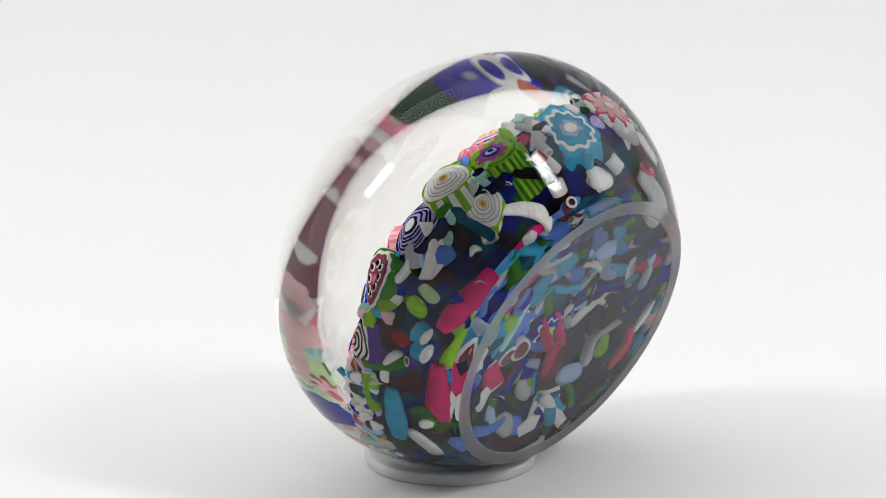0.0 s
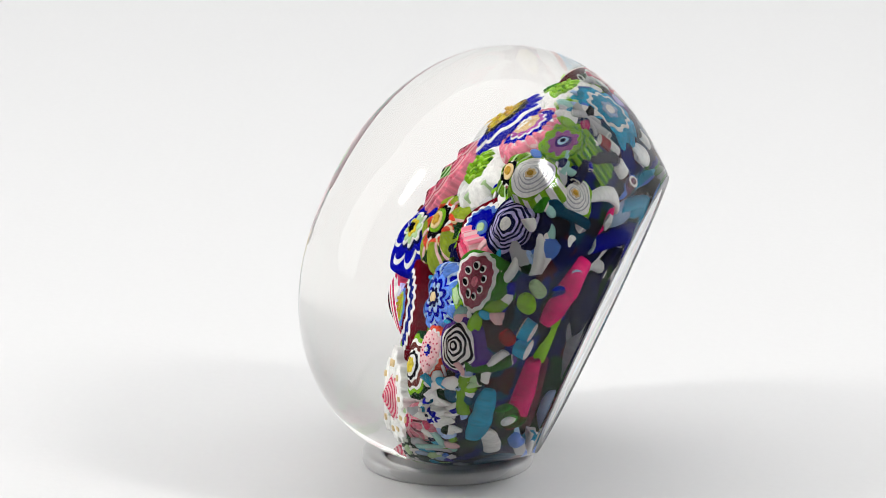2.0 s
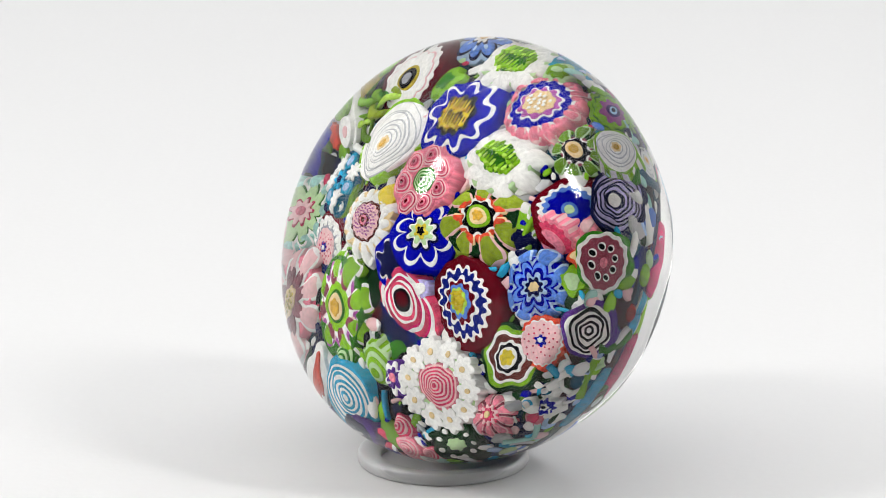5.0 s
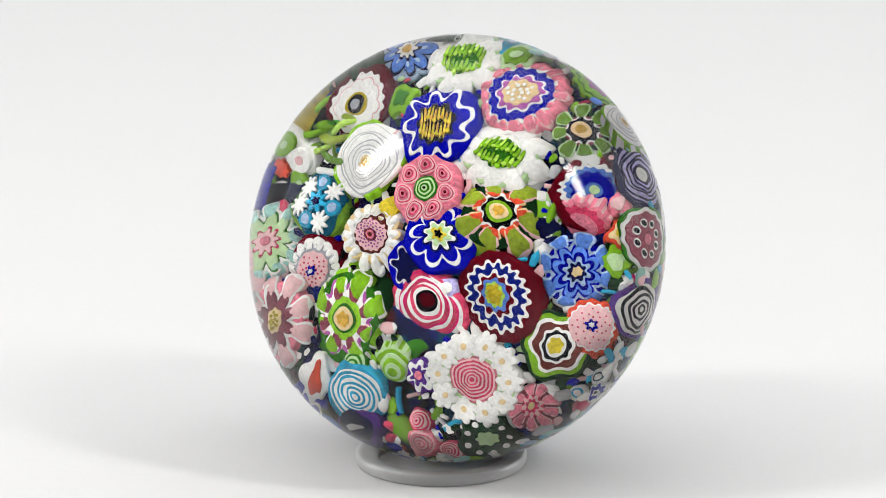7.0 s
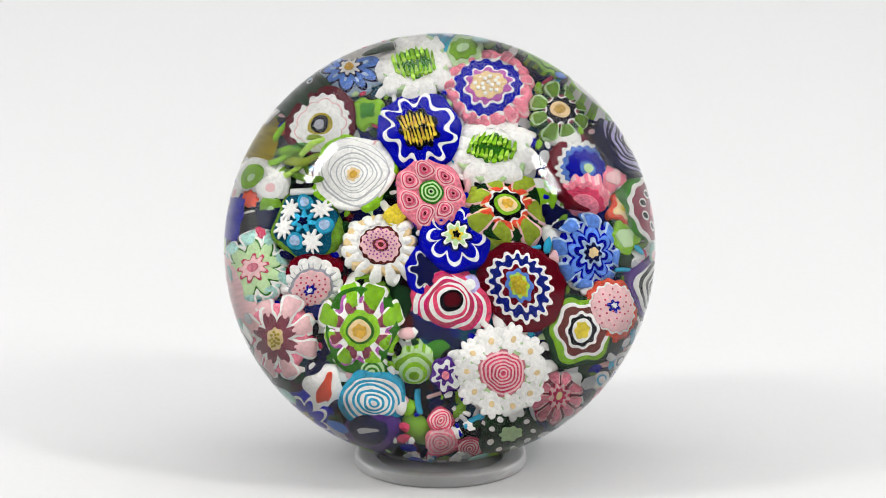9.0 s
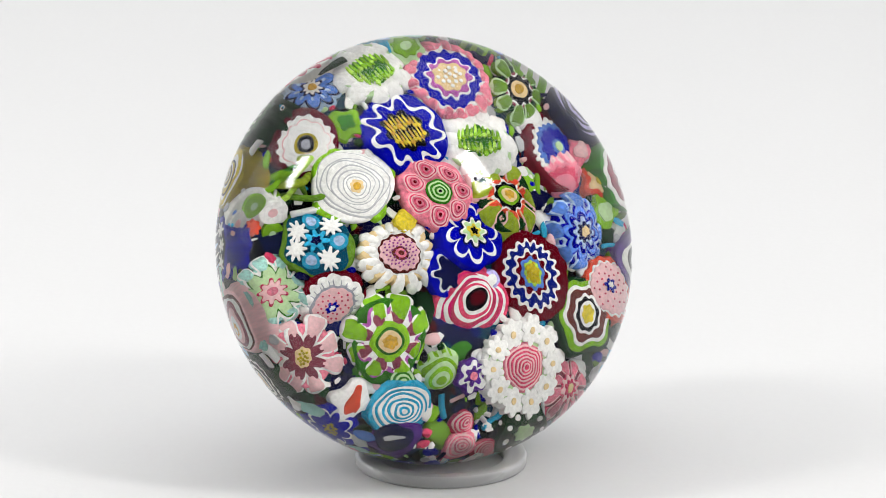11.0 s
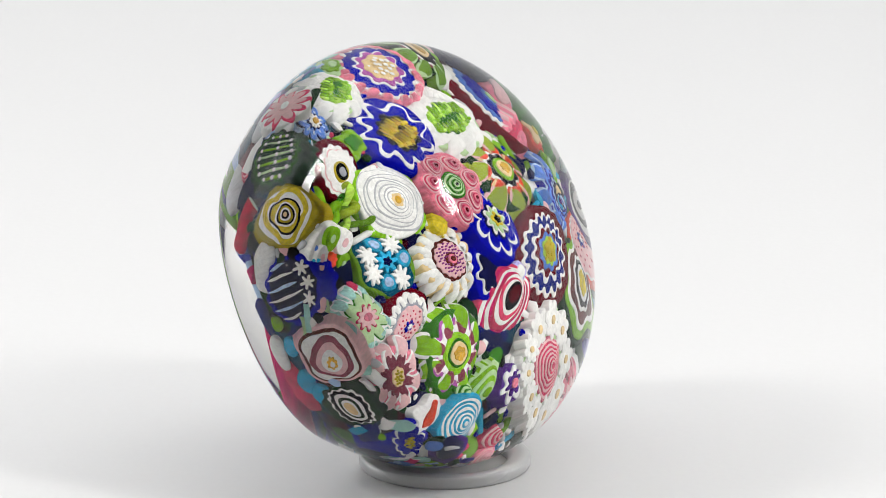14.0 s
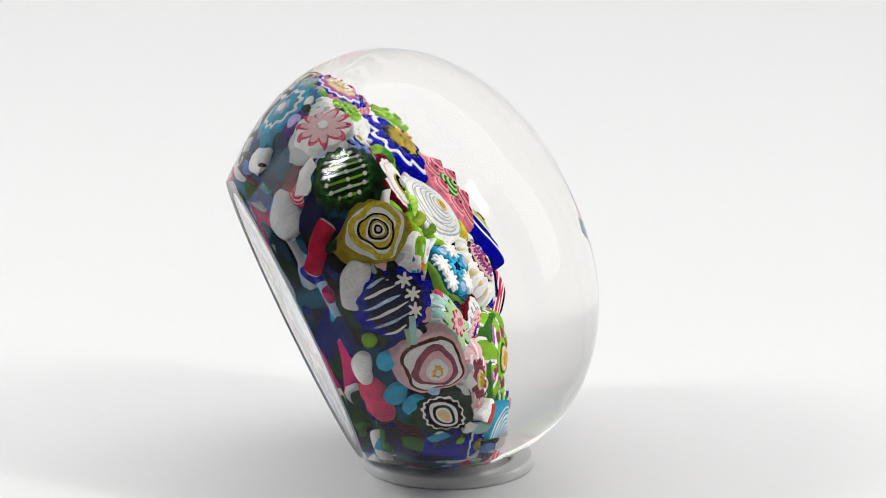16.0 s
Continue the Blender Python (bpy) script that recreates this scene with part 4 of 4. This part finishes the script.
bent_rod("glass_strip", [(0.50, 0.615, -0.205), (0.42, 0.625, -0.235), (0.33, 0.60, -0.262), (0.25, 0.53, -0.26), (0.21, 0.47, -0.235)], 0.036, "white", None, "curved white glass strip", 0.6)
bent_rod("glass_tube", [(0.60, 0.43, -0.150), (0.60, 0.42, -0.215)], 0.040, "white", "grey", "short white glass tube")
bent_rod("glass_tube", [(0.55, 0.52, -0.190), (0.56, 0.50, -0.240)], 0.036, "white", "grey")
bent_rod("glass_tube", [(0.74, -0.05, -0.160), (0.735, -0.05, -0.245)], 0.048, "turquoise", "white")
bent_rod("glass_tube", [(0.20, -0.16, 0.05), (0.19, -0.19, -0.05)], 0.070, "turquoise", "plum", "turquoise glass tube with a white lip")
bent_rod("glass_rod", [(0.66, -0.10, -0.272), (0.57, -0.32, -0.282), (0.50, -0.45, -0.272)], 0.052, "magenta", None, "magenta glass rod")
bent_rod("glass_rod", [(0.30, -0.24, 0.00), (0.24, -0.36, -0.06)], 0.075, "magenta", "green", "fluted magenta glass rod")
bent_rod("glass_rod", [(0.53, 0.35, -0.285), (0.63, 0.23, -0.285), (0.72, 0.09, -0.262)], 0.050, "magenta", None, "broad magenta glass rod", 0.6)
bent_rod("glass_rod", [(-0.20, -0.20, 0.00), (-0.16, -0.40, -0.06)], 0.045, "magenta")
bent_rod("glass_rod", [(-0.02, -0.05, 0.02), (-0.14, -0.24, -0.02)], 0.038, "magenta")
bent_rod("glass_rod", [(-0.63, 0.53, -0.19), (-0.635, 0.50, -0.24), (-0.62, 0.42, -0.29), (-0.60, 0.36, -0.325)], 0.050, "crimson", "white", "bright red glass rod with a white end")
bent_rod("glass_strip", [(0.79, -0.28, -0.178), (0.71, -0.426, -0.186), (0.61, -0.572, -0.178)], 0.048, "turquoise", None, "bright blue glass strip", 0.5)
bent_rod("glass_strip", [(0.64, -0.36, -0.240), (0.54, -0.42, -0.275), (0.42, -0.42, -0.25)], 0.065, "green", None, "green glass strip", 0.6)
bent_rod("glass_strip", [(0.60, -0.50, -0.215), (0.48, -0.57, -0.240), (0.38, -0.62, -0.230)], 0.042, "white", None, "white glass strip", 0.6)
bent_rod("glass_strip", [(-0.80, 0.36, -0.140), (-0.76, 0.28, -0.20), (-0.72, 0.18, -0.245)], 0.060, "white", None, "milky white glass strip", 0.5)
bent_rod("glass_strip", [(-0.60, -0.16, -0.27), (-0.62, -0.26, -0.28), (-0.55, -0.38, -0.275)], 0.070, "rose", None, "rose glass strip", 0.5)
bent_rod("glass_strip", [(0.04, 0.70, -0.250), (-0.08, 0.68, -0.270)], 0.055, "white", None, "white glass drop", 0.6)
bent_rod("glass_strip", [(0.68, 0.24, -0.252), (0.60, 0.10, -0.285)], 0.045, "cobalt", None, "cobalt glass strip", 0.5)
bent_rod("glass_strip", [(0.85, 0.20, -0.150), (0.80, 0.13, -0.200)], 0.036, "lime", None, "lime glass leaf", 0.5)
bent_rod("glass_strip", [(0.82, 0.26, -0.160), (0.76, 0.21, -0.215)], 0.034, "palegreen", None, "pale green glass leaf", 0.5)
bent_rod("glass_tube", [(0.78, 0.045, -0.190), (0.775, 0.04, -0.240)], 0.046, "turquoise", "white", "turquoise glass tube with a white lip")
bent_rod("glass_drop", [(0.22, 0.70, -0.215), (0.20, 0.66, -0.250)], 0.040, "white", "grey", "white glass bead")
bent_rod("glass_strip", [(0.30, 0.82, -0.130), (0.27, 0.80, -0.175)], 0.034, "red", "white", "red glass strip with a white end", 0.7)
bent_rod("glass_strip", [(0.25, 0.80, -0.150), (0.20, 0.76, -0.205)], 0.026, "white", "turquoise", "", 0.7)
bent_rod("glass_strip", [(0.845, 0.01, -0.130), (0.82, -0.03, -0.180)], 0.036, "red", None, "dark red glass lump", 0.6)
bent_rod("glass_strip", [(0.63, -0.43, -0.275), (0.57, -0.40, -0.300)], 0.036, "white", None, "", 0.6)
bent_rod("glass_strip", [(-0.30, 0.62, -0.255), (-0.37, 0.56, -0.300), (-0.44, 0.49, -0.315)], 0.080, "silver", None, "milky grey glass lump", 0.5)
bent_rod("glass_drop", [(-0.10, 0.77, -0.240), (-0.13, 0.74, -0.285)], 0.044, "white", "darkgreen", "white glass tube with a dark core")
bent_rod("glass_strip", [(-0.71, -0.04, -0.275), (-0.66, -0.11, -0.300), (-0.63, -0.18, -0.300)], 0.042, "white", None, "", 0.6)
bent_rod("glass_strip", [(-0.77, -0.22, -0.200), (-0.70, -0.30, -0.250)], 0.048, "turquoise", None, "", 0.5)
bent_rod("glass_strip", [(-0.78, 0.04, -0.225), (-0.75, 0.00, -0.255)], 0.036, "lime", None, "", 0.6)
bent_rod("glass_strip", [(-0.81, -0.06, -0.190), (-0.77, -0.12, -0.235)], 0.044, "turquoise", None, "", 0.6)
bent_rod("glass_strip", [(-0.55, 0.35, -0.305), (-0.50, 0.28, -0.300)], 0.060, "cobalt", None, "deep blue glass lump", 0.5)
bent_rod("glass_strip", [(-0.80, -0.30, -0.16), (-0.74, -0.38, -0.20)], 0.050, "turquoise", None, "turquoise glass strip", 0.5)
bent_rod("glass_strip", [(0.10, -0.42, -0.05), (0.02, -0.50, -0.11)], 0.055, "green", None, "green glass strip", 0.5)
bent_rod("glass_strip", [(-0.40, -0.20, -0.04), (-0.46, -0.30, -0.10)], 0.060, "grey", None, "grey white glass lump", 0.6)
bent_rod("glass_strip", [(-0.02, 0.14, 0.04), (0.10, 0.05, 0.03)], 0.030, "turquoise", None, "", 0.6)
bent_rod("glass_strip", [(0.25, 0.20, 0.0), (0.34, 0.10, -0.02)], 0.06, "red", None, "clear red glass lump", 0.5)
bent_rod("glass_tube", [(0.10, -0.18, 0.04), (0.11, -0.17, -0.06)], 0.058, "white", "plum", "white glass tube with a dark core")
bent_rod("glass_strip", [(-0.44, -0.20, -0.08), (-0.41, -0.28, -0.13), (-0.40, -0.36, -0.17)], 0.062, "silver", None, "milky glass lump", 0.6)
bent_rod("glass_strip", [(-0.10, -0.04, 0.02), (-0.17, -0.14, -0.01), (-0.24, -0.24, -0.03)], 0.045, "magenta", None, "magenta glass strip", 0.5)
bent_rod("glass_strip", [(0.30, -0.40, -0.10), (0.20, -0.44, -0.12)], 0.060, "green", None, "green glass strip", 0.6)
bent_rod("glass_strip", [(0.34, -0.16, -0.03), (0.40, -0.26, -0.08)], 0.050, "cobalt", None, "deep blue glass strip", 0.6)
bent_rod("glass_strip", [(0.30, 0.38, -0.08), (0.36, 0.28, -0.06)], 0.06, "green", None, "", 0.5)

scatter_chips()

# ---- the ring that the weight stands in ----
def stand_ring():
    prof = [(0.300, 0.004), (0.296, 0.020), (0.302, 0.044), (0.325, 0.056), (0.360, 0.062), (0.394, 0.061), (0.404, 0.055), (0.408, 0.046),
            (0.409, 0.030), (0.407, 0.012), (0.402, 0.003), (0.396, 0.0), (0.305, 0.0), (0.300, 0.004)]
    verts, faces, _ = lathe([[(r * U, z * U) for r, z in prof]], 120)
    ob = link("stand_ring", verts, faces, [SILICONE], None, smooth=True)
    tagged(ob, "translucent grey silicone ring under the glass paperweight", "display ring")
    return ob


ring = stand_ring()


def motions():
    times = [0.5 * k for k in range(33)]
    walk(weight, [(t, place_at(t, -0.2988, -0.0316, TAU, -TABLE)) for t in times])
    walk(ring, [(t, place_at(t, 0.0, -0.03, math.pi / 2, 0.0)) for t in times])


motions()
